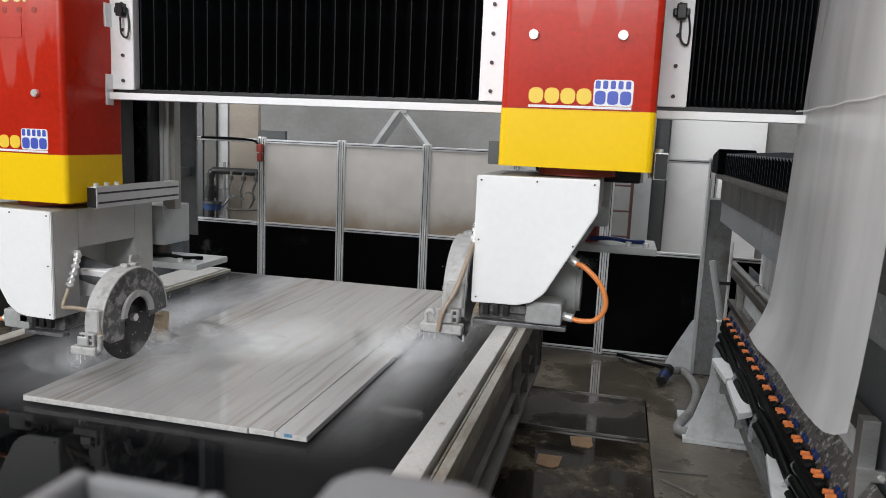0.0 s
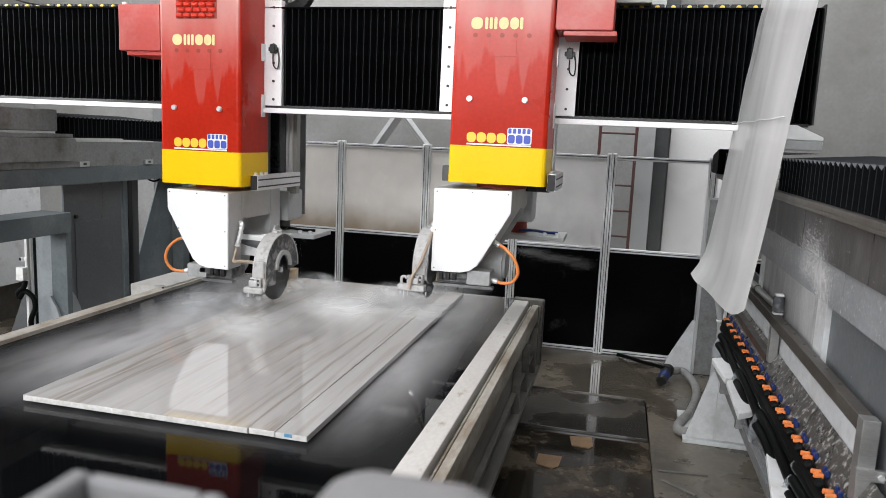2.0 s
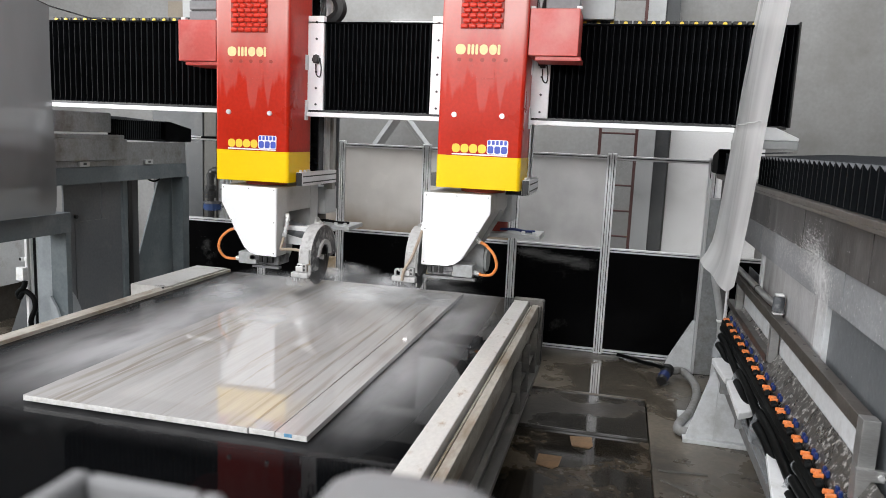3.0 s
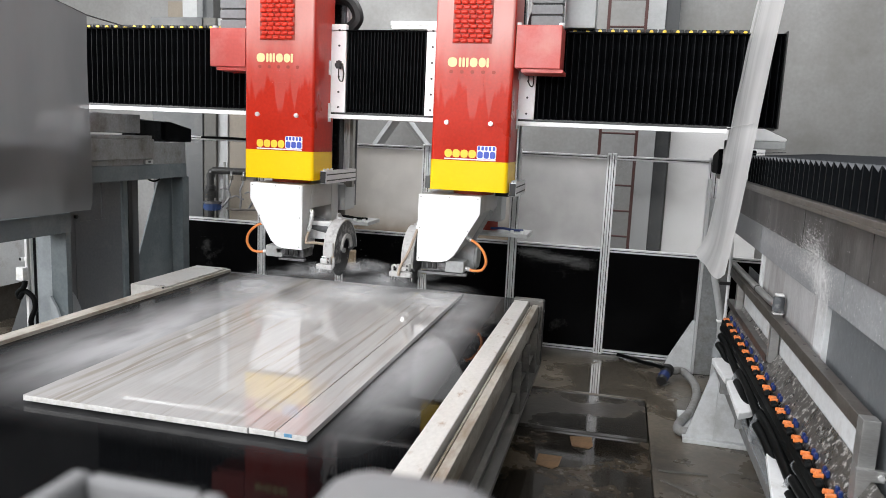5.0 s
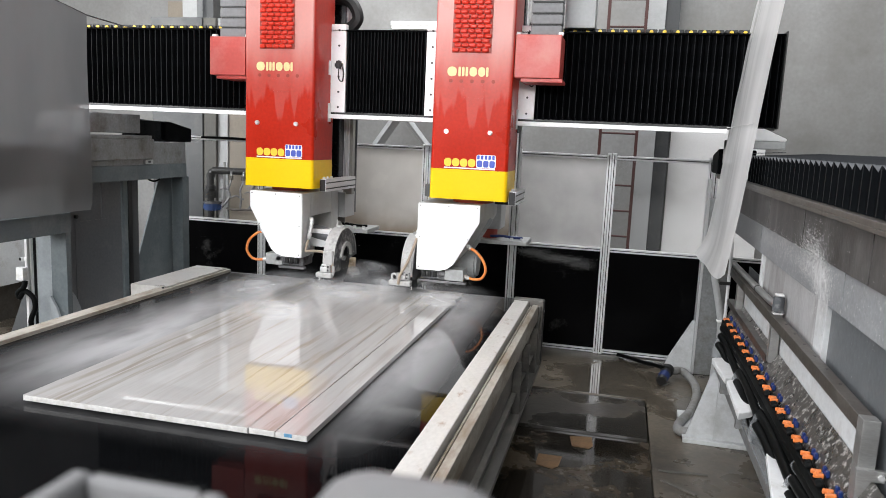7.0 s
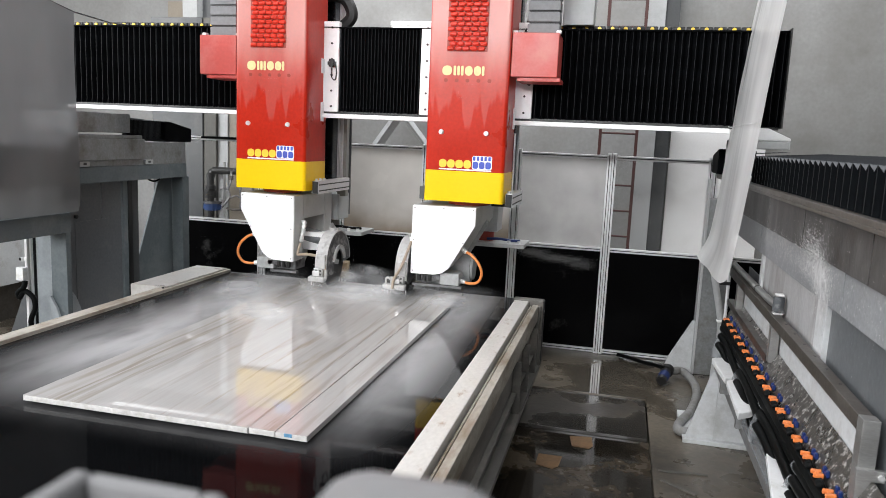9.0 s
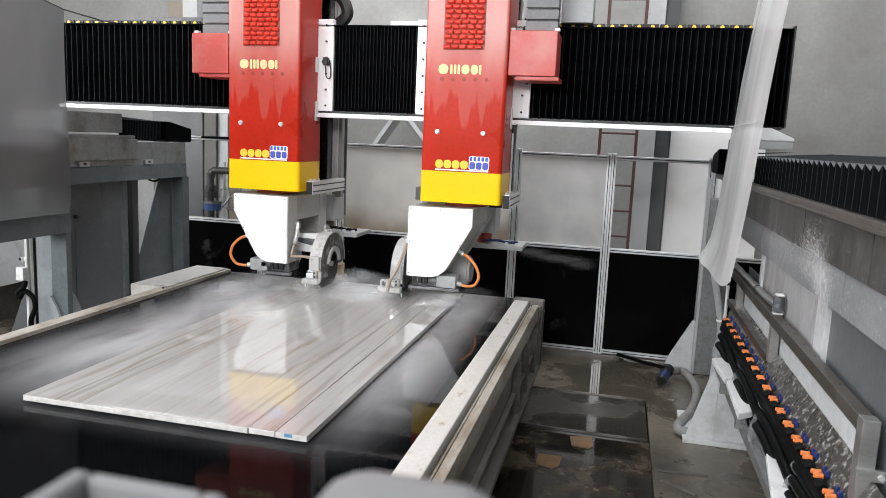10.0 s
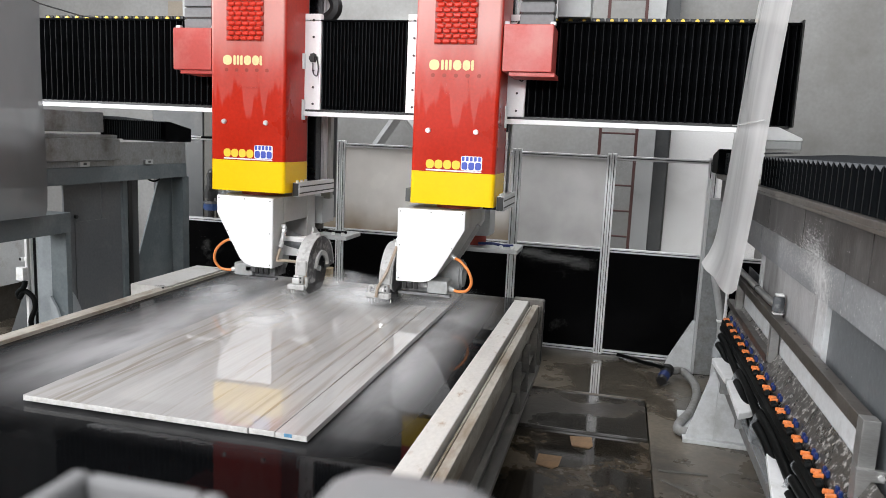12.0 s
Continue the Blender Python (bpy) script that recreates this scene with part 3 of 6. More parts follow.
floor_with_pit()
solid("water", box(B(), (-0.718, -6.79, -0.138), (0.448, -2.12, -0.035), 0), "water", "dark shallow water standing in the floor pit", "water", kind="structure")
solid("pit_cover_plate", box(B(), (-0.71, -2.11, -0.13), (0.44, -1.27, -0.012), 0.004), "steel_plate", "wet dark steel plate covering the pit end", "plate")
solid("wall_north", box(B(), (-9.7, 3.0, 0), (6.2, 3.2, 7.0), 0), "wall", "grey concrete panel wall of the hall", "wall", kind="structure")
solid("wall_east", box(B(), (6.0, -14.0, 0), (6.2, 3.0, 7.0), 0), "wall", "grey concrete panel wall of the hall", "wall", kind="structure")
solid("wall_west", boxes([((-9.7, -14.0, 0), (-9.5, 3.0, 2.0)), ((-9.7, -14.0, 5.2), (-9.5, 3.0, 7.0)), ((-9.7, -14.0, 2.0), (-9.5, -9.2, 5.2)), ((-9.7, -2.0, 2.0), (-9.5, 3.0, 5.2))], 0), "wall", "grey concrete wall with a high window band", "wall", kind="structure")
solid("wall_south", boxes([((-9.7, -14.2, 0), (6.2, -14.0, 4.2)), ((-9.7, -14.2, 5.8), (6.2, -14.0, 7.0)), ((-9.7, -14.2, 4.2), (-7.1, -14.0, 5.8)), ((1.1, -14.2, 4.2), (6.2, -14.0, 5.8))], 0), "wall", "grey wall with high window band", "wall", kind="structure")
solid("ceiling", boxes([((-9.7, -14.2, 7.0), (6.2, -9.4, 7.2)), ((-9.7, -7.0, 7.0), (6.2, -3.8, 7.2)), ((-9.7, -2.2, 7.0), (6.2, 0.5, 7.2)), ((-9.7, 2.1, 7.0), (6.2, 3.2, 7.2)),
                        ((-9.7, -9.4, 7.0), (-6.6, -7.0, 7.2)), ((2.6, -9.4, 7.0), (6.2, -7.0, 7.2)), ((-9.7, -3.8, 7.0), (-6.6, -2.2, 7.2)), ((2.6, -3.8, 7.0), (6.2, -2.2, 7.2)),
                        ((-9.7, 0.5, 7.0), (-6.6, 2.1, 7.2)), ((2.6, 0.5, 7.0), (6.2, 2.1, 7.2))], 0), "ceiling", "unseen ceiling with gaps for the added roof lamps", "ceiling", kind="structure")
for x in (0.25, -6.4):
    t = thing("wall_column", (x + 0.2, 2.75, 0), "grey steel column against the hall wall", "column", "wall columns")
    part("flange", box(B(), (x, 2.55, 0), (x + 0.24, 2.985, 7.0), 0.01), "light_grey", t)
    part("web", box(B(), (x + 0.241, 2.70, 0), (x + 0.42, 2.985, 7.0), 0.004), "dark_panel", t, "dark web of the column")
solid("wall_panel", box(B(), (0.70, 2.93, 0), (1.9, 2.985, 2.5), 0.006), "white_wall", "white painted panel on the hall wall", "panel")
solid("wall_panel", box(B(), (-6.9, 2.93, 0), (-5.4, 2.985, 4.0), 0.006), "tan_wall", "beige panel on the hall wall", "panel")


def ladder():
    t = thing("wall_ladder", (0.02, 2.45, 0), "dark red painted steel ladder fixed to the wall", "ladder")
    for x in (-0.21, 0.25):
        part("rail", box(B(), (x - 0.02, 2.43, 0.0), (x + 0.02, 2.47, 5.5), 0.004), "rust", t)
    for i in range(16):
        z = 0.25 + 0.335 * i
        part("rung", cyl(B(), (-0.2, 2.45, z), (0.24, 2.45, z), 0.013, seg=10), "rust", t)
    for z in (0.6, 2.9, 5.0):
        part("bracket", boxes([((-0.22, 2.46, z), (-0.2, 3.0, z + 0.04)), ((0.24, 2.46, z), (0.26, 2.99, z + 0.04))], 0.002), "rust", t)


ladder()


def strip_lamp():
    t = thing("strip_lamp", (-2.9, 2.9, 3.6), "white fluorescent strip lamp on the far wall", "lamp")
    part("lamp_body", box(B(), (-3.27, 2.88, 3.66), (-2.55, 2.99, 3.72), 0.006), "lamp", t)
    part("tube", cyl(B(), (-3.25, 2.9, 3.635), (-2.57, 2.9, 3.635), 0.018, seg=12), "tube", t)


strip_lamp()
bm = B()
for a, b, w in (((-2.79, 2.0, 2.43), (-4.5, 2.0, 0.0), 0.07), ((-2.79, 2.0, 2.43), (-0.75, 2.0, 0.0), 0.045)):
    cyl(bm, a, b, w, seg=4)
box(bm, (-2.87, 1.95, 2.40), (-2.71, 2.05, 2.50), 0.004)
solid("roof_brace", bm, "light_grey", "grey steel brace with two diagonals behind the fence", "brace")


# ---- fence ----
def fence():
    t = thing("safety_fence", (-1.9, 0, 0), "aluminium profile fence with splashed clear panels over black panels", "fence")
    xs = (-4.86, -3.76, -2.829, -1.881, -0.935, 0.0, 0.95, 1.90)
    for x in xs:
        for s in (-1, 1):
            p = part("post", boxes([((x + s * 0.024 - 0.021, -0.022, 0.0), (x + s * 0.024 + 0.021, 0.022, 2.03))], 0.003), "aluminium", t)
            part("groove", boxes([((x + s * 0.024 - 0.004, -0.024, 0.02), (x + s * 0.024 + 0.004, -0.0215, 2.01))], 0), "groove", p)
    for a, b in zip(xs, xs[1:]):
        for z in (0.03, 1.07, 1.985):
            r = part("rail", boxes([((a + 0.046, -0.02, z - 0.021), (b - 0.046, 0.02, z + 0.021))], 0.003), "aluminium", t)
            part("groove", boxes([((a + 0.05, -0.0225, z - 0.004), (b - 0.05, -0.0195, z + 0.004))], 0), "groove", r)
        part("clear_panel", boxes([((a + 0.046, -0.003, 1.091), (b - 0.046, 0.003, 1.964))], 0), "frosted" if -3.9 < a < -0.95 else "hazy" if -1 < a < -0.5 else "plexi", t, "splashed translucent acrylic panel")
        part("black_panel", boxes([((a + 0.046, -0.004, 0.051), (b - 0.046, 0.004, 1.049))], 0), "fence_black", t, "glossy black panel with dried splashes")

    return t


FENCE = fence()


def flakes(spots, place, axis):
    """Dried splashes: small flat irregular spots on a sheet. place turns (u, v) on the sheet into a point and its normal axis."""
    bm = B()
    rng, layer = random.Random(3), random.Random(4)
    for u0, v0, du, dv, count, r0, r1 in spots:
        for _ in range(count):
            u, v, q = rng.gauss(u0, du), rng.gauss(v0, dv), rng.uniform(r0, r1) * rng.uniform(0.5, 1)
            n = 6
            ring = [place(u + q * rng.uniform(0.6, 1.2) * math.cos(6.283 * k / n), v + q * rng.uniform(0.6, 1.3) * math.sin(6.283 * k / n)) for k in range(n)]
            lift = Vector([-layer.uniform(0, 0.002) if k == axis else 0.0 for k in range(3)])
            bm.faces.new([bm.verts.new(Vector(p) + lift) for p in ring])
    return bm


tagged(part("dried_splash", flakes(((-0.74, 0.99, 0.09, 0.022, 4200, 0.0005, 0.0024), (-0.47, 0.945, 0.13, 0.022, 4200, 0.0005, 0.0022), (-0.24, 0.90, 0.07, 0.028, 1700, 0.0005, 0.0022), (-0.5, 0.90, 0.2, 0.05, 300, 0.0004, 0.002), (0.80, 0.50, 0.04, 0.2, 160, 0.0004, 0.0022), (0.78, 0.62, 0.05, 0.12, 90, 0.0004, 0.002),
                                    (-3.35, 0.92, 0.10, 0.04, 200, 0.0005, 0.0025), (-4.3, 0.8, 0.15, 0.12, 160, 0.0004, 0.002)), lambda u, v: (u, -0.0055, v), 1), "faint_splash", FENCE, "pale dried splashes", smooth=False), kind="stuff")


def pressure_hose():
    t = thing("hose_coupling", (-3.76, -0.05, 1.9), "red valve and black hose hung on the fence post", "valve")
    part("valve_body", boxes([((-3.80, -0.075, 1.86), (-3.735, -0.026, 1.95)), ((-3.795, -0.07, 1.76), (-3.74, -0.026, 1.852))], 0.008), "red_flange", t)
    part("hose", tube(B(), [(-4.45, -0.10, 1.995), (-4.2, -0.07, 2.0), (-3.95, -0.06, 1.995), (-3.83, -0.055, 1.98), (-3.785, -0.05, 1.94)], 0.012, 8), "black_hose", t)
    part("clip", tube(B(), [(-3.785, -0.05, 1.765), (-3.80, -0.05, 1.70), (-3.77, -0.05, 1.66), (-3.745, -0.05, 1.70), (-3.755, -0.05, 1.765)], 0.006, 6), "chrome", t)


pressure_hose()


def water_valves():
    t = thing("water_manifold", (-4.3, 0.5, 0), "dark water pipe with taps behind the fence", "pipework")
    part("riser", tube(B(), [(-4.70, 0.5, 0.0), (-4.70, 0.5, 0.9), (-4.70, 0.5, 1.50), (-4.66, 0.5, 1.585), (-4.56, 0.5, 1.60), (-3.7, 0.5, 1.60)], 0.042, 12), "black", t)
    for z0, z1, r in ((1.27, 1.36, 0.085), (1.36, 1.42, 0.065), (1.50, 1.56, 0.055)):
        part("pipe_collar", cyl(B(), (-4.70, 0.5, z0), (-4.70, 0.5, z1), r, seg=16, bevel=0.01), "black", t)
    part("blue_filter", cyl(B(), (-4.68, 0.5, 1.12), (-4.68, 0.5, 1.20), 0.105, seg=20, bevel=0.012), "blue_filter", t, "blue filter cup")
    part("filter_ring", cyl(B(), (-4.68, 0.5, 1.20), (-4.68, 0.5, 1.225), 0.115, seg=20, bevel=0.008), "guard", t)
    for x, dip in ((-4.40, 0.05), (-4.24, -0.03), (-4.08, 0.02)):
        p = part("tap", tube(B(), [(x, 0.46, 1.60), (x, 0.44, 1.48), (x - 0.03, 0.43, 1.38), (x - 0.02, 0.43, 1.28), (x - 0.06 - dip, 0.43, 1.17)], 0.013, 8), "guard", t, "dull metal tap")
        part("tap_handle", tube(B(), [(x - 0.12, 0.41, 1.33 + dip), (x - 0.07, 0.41, 1.35 + dip), (x - 0.02, 0.42, 1.32 + dip), (x + 0.02, 0.42, 1.28)], 0.009, 8), "guard", p)
        part("tap_nut", cyl(B(), (x, 0.45, 1.55), (x, 0.45, 1.50), 0.03, seg=6), "brown_steel", p)
    part("tap_bar", tube(B(), [(-4.45, 0.43, 1.16), (-4.3, 0.43, 1.15), (-4.0, 0.43, 1.17)], 0.014, 8), "brown_steel", t)
    part("dark_plate", box(B(), (-5.6, 0.66, 0.0), (-4.908, 0.72, 3.4), 0.004), "dark_panel", t)
    part("olive_plate", box(B(), (-4.906, 0.68, 0.0), (-4.737, 0.74, 3.4), 0.004), "olive", t, "dull olive-grey plate")
    part("pale_plate", box(B(), (-4.735, 0.72, 0.0), (-4.60, 0.78, 3.4), 0.004), "light_grey", t)
    part("beige_plate", box(B(), (-4.595, 0.74, 0.0), (-4.2, 0.80, 3.4), 0.004), "tan_wall", t)
    part("grey_plate", box(B(), (-4.19, 0.74, 0.0), (-3.85, 0.80, 2.1), 0.004), "dark_panel", t)
    part("stand", box(B(), (-4.62, 0.55, 0.0), (-4.56, 0.615, 1.7), 0.003), "light_grey", t)


water_valves()


# ---- cutting table and slab ----
def cutting_table():
    t = thing("cutting_table", (-1.95, -4.2, 0), "long wet black cutting table with limed concrete rails", "table")
    part("table_top", box(B(), (-3.364, -7.2, 0.60), (-0.652, -1.37, 0.788), 0.006), "table", t, "wet black table surface with slurry film and painted mist sheen")
    part("right_rail", box(B(), (-0.652, -7.2, 0.60), (-0.535, -1.72, 0.85), 0.008), "rail_pale", t, "limed beige concrete rail")
    part("rail_groove", box(B(), (-0.533, -7.2, 0.70), (-0.504, -1.74, 0.785), 0.002), "dark_tube", t, "dark wet groove along the rail")
    part("outer_lip", box(B(), (-0.502, -7.2, 0.70), (-0.455, -1.74, 0.83), 0.006), "rail_stained", t, "brown-stained outer lip of the rail")
    part("lip_bead", box(B(), (-0.523, -7.2, 0.786), (-0.511, -1.74, 0.815), 0.003), "rail_stained", t)
    part("left_rail", box(B(), (-3.47, -7.2, 0.60), (-3.364, -1.37, 0.812), 0.006), "beige", t, "limed beige concrete rail")
    part("side_beam", boxes([((-0.50, -7.2, 0.34), (-0.485, -1.74, 0.698)), ((-0.485, -7.2, 0.47), (-0.45, -1.74, 0.482)), ((-0.53, -7.2, 0.30), (-0.42, -1.74, 0.338))], 0.003), "side_steel", t, "limed steel side beam")
    for k in range(3):
        y = -1.95 - 0.45 * k
        part("rib", box(B(), (-0.484, y - 0.006, 0.339), (-0.43, y + 0.006, 0.69), 0.002), "side_steel", t)
    part("end_plate", boxes([((-0.66, -1.715, 0.30), (-0.42, -1.63, 0.86)), ((-0.46, -1.76, 0.33), (-0.44, -1.72, 0.82))], 0.006), "side_steel", t)
    for y, z in ((-1.80, 0.76), (-1.80, 0.42), (-2.12, 0.55), (-2.30, 0.55), (-2.57, 0.5), (-2.75, 0.5)):
        part("bolt", cyl(B(), (-0.486, y, z), (-0.470, y, z), 0.014, seg=8), "chrome", t)
    # thin black sheet over the right face of the end plate
    part("end_black_face", box(B(), (-0.4195, -1.71, 0.33), (-0.414, -1.637, 0.85), 0.001), "black", t)
    for y in (-6.6, -4.3, -2.2):
        for x in (-3.3, -0.78):
            part("leg", box(B(), (x - 0.09, y - 0.09, -0.0), (x + 0.09, y + 0.09, 0.62), 0.006), "side_steel", t)
    for x in (-3.2, -0.78):
        part("under_beam", box(B(), (x - 0.07, -7.1, 0.40), (x + 0.07, -1.75, 0.618), 0.006), "side_steel", t)


cutting_table()
bl = thing("concrete_block", (-3.6, -1.9, 0), "limed concrete block beside the cutting table", "block")
part("block", prism(B(), [(-3.70, 0.0), (-3.472, 0.0), (-3.472, 0.8135), (-3.385, 0.8135), (-3.385, 0.824), (-3.70, 0.824)], "y", -2.36, -1.40, 0.004), "pale_block", bl)
part("bolt", cyl(B(), (-3.40, -2.366, 0.817), (-3.40, -2.358, 0.817), 0.009, seg=10), "black", bl)


def stone_slab():
    t = thing("stone_slab", (-1.82, -3.13, 0.801), "grey-beige veined stone slab sawn into strips, wet", "stone slab")
    xs = (-2.545, -1.383, -1.255, -1.104)
    for k, (a, b) in enumerate(zip(xs, xs[1:])):
        s = part("strip", box(B(), (a + ((0.0, 0.0005, 0.002)[k]), -4.69 + 0.004 * (k % 2), 0.801), (b - (0.0005, 0.002, 0.002)[k], -1.545, 0.829), (0.001, 0.0015, 0.002)[k]), "stone", t)
        part("sawn_edge", box(B(), (a + 0.003, -4.6935 + 0.004 * (k % 2), 0.8035), (b - 0.003, -4.6905 + 0.004 * (k % 2), 0.8275), 0.001), "sawn_edge", s, "pale sawn stone edge")
    for y in (-4.5, -3.9, -3.3, -2.7, -2.1, -1.75):
        part("batten", box(B(), (-2.50, y - 0.03, 0.7885), (-1.15, y + 0.03, 0.8005), 0.003), "black", t, "black support batten under the slab")
    part("tape_mark", box(B(), (-1.21, -4.6965, 0.814), (-1.175, -4.692, 0.8285), 0), "blue_tape", t)


stone_slab()
for x, y, a in ((-0.03, -2.27, 4), (-0.23, -2.67, -6)):
    bm = prism(B(), [(-0.085, 0.08), (-0.07, -0.09), (0.05, -0.11), (0.08, -0.06), (0.075, 0.10), (-0.02, 0.085)], "z", 0, 0.008, 0.002)
    bmesh.ops.rotate(bm, verts=bm.verts, cent=(0, 0, 0), matrix=Matrix.Rotation(radians(a), 3, "Z"))
    bmesh.ops.translate(bm, verts=bm.verts, vec=(x, y, -0.035))
    solid("cardboard_scrap", bm, "cardboard", "soaked brown cardboard scrap lying in the pit", "scrap", group="scraps in the pit")


for a, b in (((0.49, -2.66), (0.80, -2.63)), ((0.50, -2.80), (0.70, -2.95))):
    d = Vector((b[0] - a[0], b[1] - a[1], 0))
    bm = box(B(), (0, -0.011, 0), (d.length, 0.011, 0.01), 0.002)
    bmesh.ops.transform(bm, verts=bm.verts, matrix=Matrix.Translation((a[0], a[1], 0)) @ Matrix.Rotation(math.atan2(d.y, d.x), 4, "Z"))
    solid("steel_offcut", bm, "side_steel", "thin grey steel strip lying on the wet floor", "offcut", group="strips on the floor")


# ---- side structure by the pit ----
def gusset(bm, y, x0, x1, top0, top1, z):
    prism(bm, [(x0, 0.035), (x1, 0.035), (top1, z), (top0, z)], "y", y - 0.012, y + 0.012, 0.002)
    prism(bm, [(y, 0.035), (y + 0.5, 0.035), (y + 0.35, z), (y, z)], "x", (top0 + top1) / 2 - 0.012, (top0 + top1) / 2 + 0.012, 0.002)
    box(bm, (x0 - 0.02, y - 0.05, 0.0), (x1 + 0.02, y + 0.55, 0.034), 0.004)


def right_side():
    t = thing("side_beam", (1.2, -3.0, 0), "grey steel side beam of the saw with splashed stainless cladding", "machine beam")
    for y in (-2.06, -5.0):
        bm = B()
        gusset(bm, y, 0.70, 1.14, 0.84, 0.94, 0.53)
        f = part("foot", bm, "foot_grey", t, "triangular grey steel foot")
        part("foot_rib", box(B(), (0.889, y - 0.017, 0.034), (0.893, y - 0.0122, 0.50), 0.001), "light_grey", f)
        part("foot_pad", box(B(), (0.68, y - 0.045, 0.0), (0.80, y + 0.1, 0.02), 0.003), "brown_steel", f, "rust-brown foot pad")
    part("column", box(B(), (0.905, -0.36, 0.0), (1.12, -0.10, 1.655), 0.006), "galvanised", t, "limed grey steel column")
    part("column", box(B(), (1.04, -4.9, 0.0), (1.4, -4.6, 1.655), 0.006), "light_grey", t)
    part("column_gusset", prism(B(), [(0.63, 0.0), (0.878, 0.0), (0.878, 0.51), (0.855, 0.51), (0.655, 0.12)], "y", -0.35, -0.335, 0.002), "foot_grey", t)
    part("column_flange", box(B(), (0.879, -0.38, 0.0), (0.904, -0.28, 1.84), 0.003), "light_grey", t)
    part("conduit", tube(B(), [(0.955, -0.55, 1.12), (0.99, -0.55, 0.95), (1.06, -0.53, 0.66), (1.085, -0.5, 0.5), (1.09, -0.5, 0.2), (1.09, -0.5, 0.0)], 0.03), "light_grey", t, "pale plastic conduit")
    part("conduit_strap", cyl(B(), (1.074, -0.524, 0.585), (1.078, -0.521, 0.57), 0.034, seg=14), "white_strip", t)
    part("main_beam", box(B(), (1.005, -6.6, 1.66), (1.5, -0.3, 1.86), 0.006), "stainless", t)
    part("rear_cover", prism(B(), [(-0.72, 1.90), (-0.30, 1.90), (-0.30, 2.06), (-0.66, 2.115), (-0.72, 2.115)], "x", 0.90, 1.2, 0.006), "rubber", t, "black rail cover")
    part("ledge", boxes([((0.93, -6.6, 1.872), (1.0, -0.45, 1.897)), ((0.93, -6.6, 1.855), (0.938, -0.45, 1.872))], 0.002), "brown_steel", t)
    for a, b in ((-6.6, -4.62), (-4.61, -3.62), (-3.61, -2.75), (-2.74, -1.6), (-1.59, -0.5)):
        part("upper_sheet", box(B(), (0.975, a, 1.655), (0.985, b, 1.87), 0.002), "smoked_sheet", t, "brownish splashed steel sheet")
    for a, b in ((-6.6, -4.3), (-4.29, -2.5), (-2.49, -0.5)):
        part("middle_sheet", box(B(), (0.99, a, 1.478), (1.0, b, 1.654), 0.002), "lime", t, "galvanised sheet with white lime splashes")
    part("lower_sheet", box(B(), (1.005, -3.94, 0.62), (1.015, -2.63, 1.477), 0.002), "limed_board", t, "pale lime-streaked backing sheet")
    part("lower_sheet", box(B(), (1.012, -6.6, 0.62), (1.022, -4.10, 1.477), 0.002), "side_door", t, "slate grey smooth sheet")
    part("lower_sheet", box(B(), (1.03, -2.55, 0.62), (1.04, -1.95, 1.30), 0.002), "side_door", t, "slate grey smooth sheet")
    for y, w in ((-4.02, 0.075), (-2.59, 0.03)):
        part("sheet_post", box(B(), (0.992, y - w, 0.62), (1.03, y + w, 1.476), 0.003), "foot_grey", t)
    part("white_board", box(B(), (0.986, -4.86, 1.03), (0.994, -1.95, 1.215), 0.002), "foot_grey", t, "pale backing board")
    part("tray", prism(B(), [(0.910, 0.92), (0.925, 0.955), (0.982, 1.058), (0.985, 0.66), (0.93, 0.66)], "y", -6.6, -1.95, 0.003), "speckled", t, "splashed speckled tray")
    part("tray_support", box(B(), (0.865, -6.6, 0.53), (0.90, -1.95, 0.60), 0.003), "galvanised", t)
    for q in ([(0.779, -2.436), (0.868, -2.38), (0.893, -2.80), (0.808, -2.87)], [(0.811, -2.905), (0.895, -2.84), (0.881, -3.41), (0.797, -3.48)],
              [(0.856, -3.91), (0.929, -3.90), (0.863, -4.42), (0.789, -4.44)], [(0.788, -4.45), (0.862, -4.43), (0.78, -5.1), (0.70, -5.1)]):
        part("cap", prism(B(), q, "z", 0.705, 0.74, 0.003), "cap_white", t, "white cap bar")
    for y, x in ((-2.6, 0.835), (-3.2, 0.845), (-4.1, 0.855), (-4.8, 0.785)):
        part("cap_bracket", box(B(), (x - 0.012, y - 0.02, 0.56), (x + 0.04, y + 0.02, 0.704), 0.003), "galvanised", t)
    for y in (-2.0, -2.86, -3.57, -4.32):
        top = [(0.925, 0.93), (0.915, 0.905)]
        for x, z in ((0.903, 0.885), (0.893, 0.83), (0.882, 0.765)):
            top += [(x + 0.022, z + 0.012), (x + 0.006, z + 0.032), (x - 0.012, z + 0.03), (x - 0.026, z + 0.008)]
        part("divider", prism(B(), top + [(0.835, 0.70), (0.84, 0.63), (0.93, 0.63)], "y", y - 0.004, y + 0.004), "divider", t, "clear scalloped divider plate")
    part("splash_apron", box(B(), (0.858, -5.2, 0.60), (0.864, -3.18, 0.70), 0), "divider", t, "clear splash strip")
    for a, b in ((-2.03, -2.86), (-2.9, -3.58), (-3.6, -4.33), (-4.36, -5.3)):
        for x, z, r, dip in ((0.868, 0.735, 0.026, 0.10), (0.880, 0.80, 0.028, 0.06), (0.888, 0.86, 0.027, 0.02)):
            part("black_pipe", tube(B(), [(x, a - 0.02, z), (x + 0.002, a + (b - a) * 0.35, z + 0.01), (x + 0.008, a + (b - a) * 0.7, z - dip * 0.4), (x + 0.016, b, z - dip)], r, 12, 4), "black_hose", t)
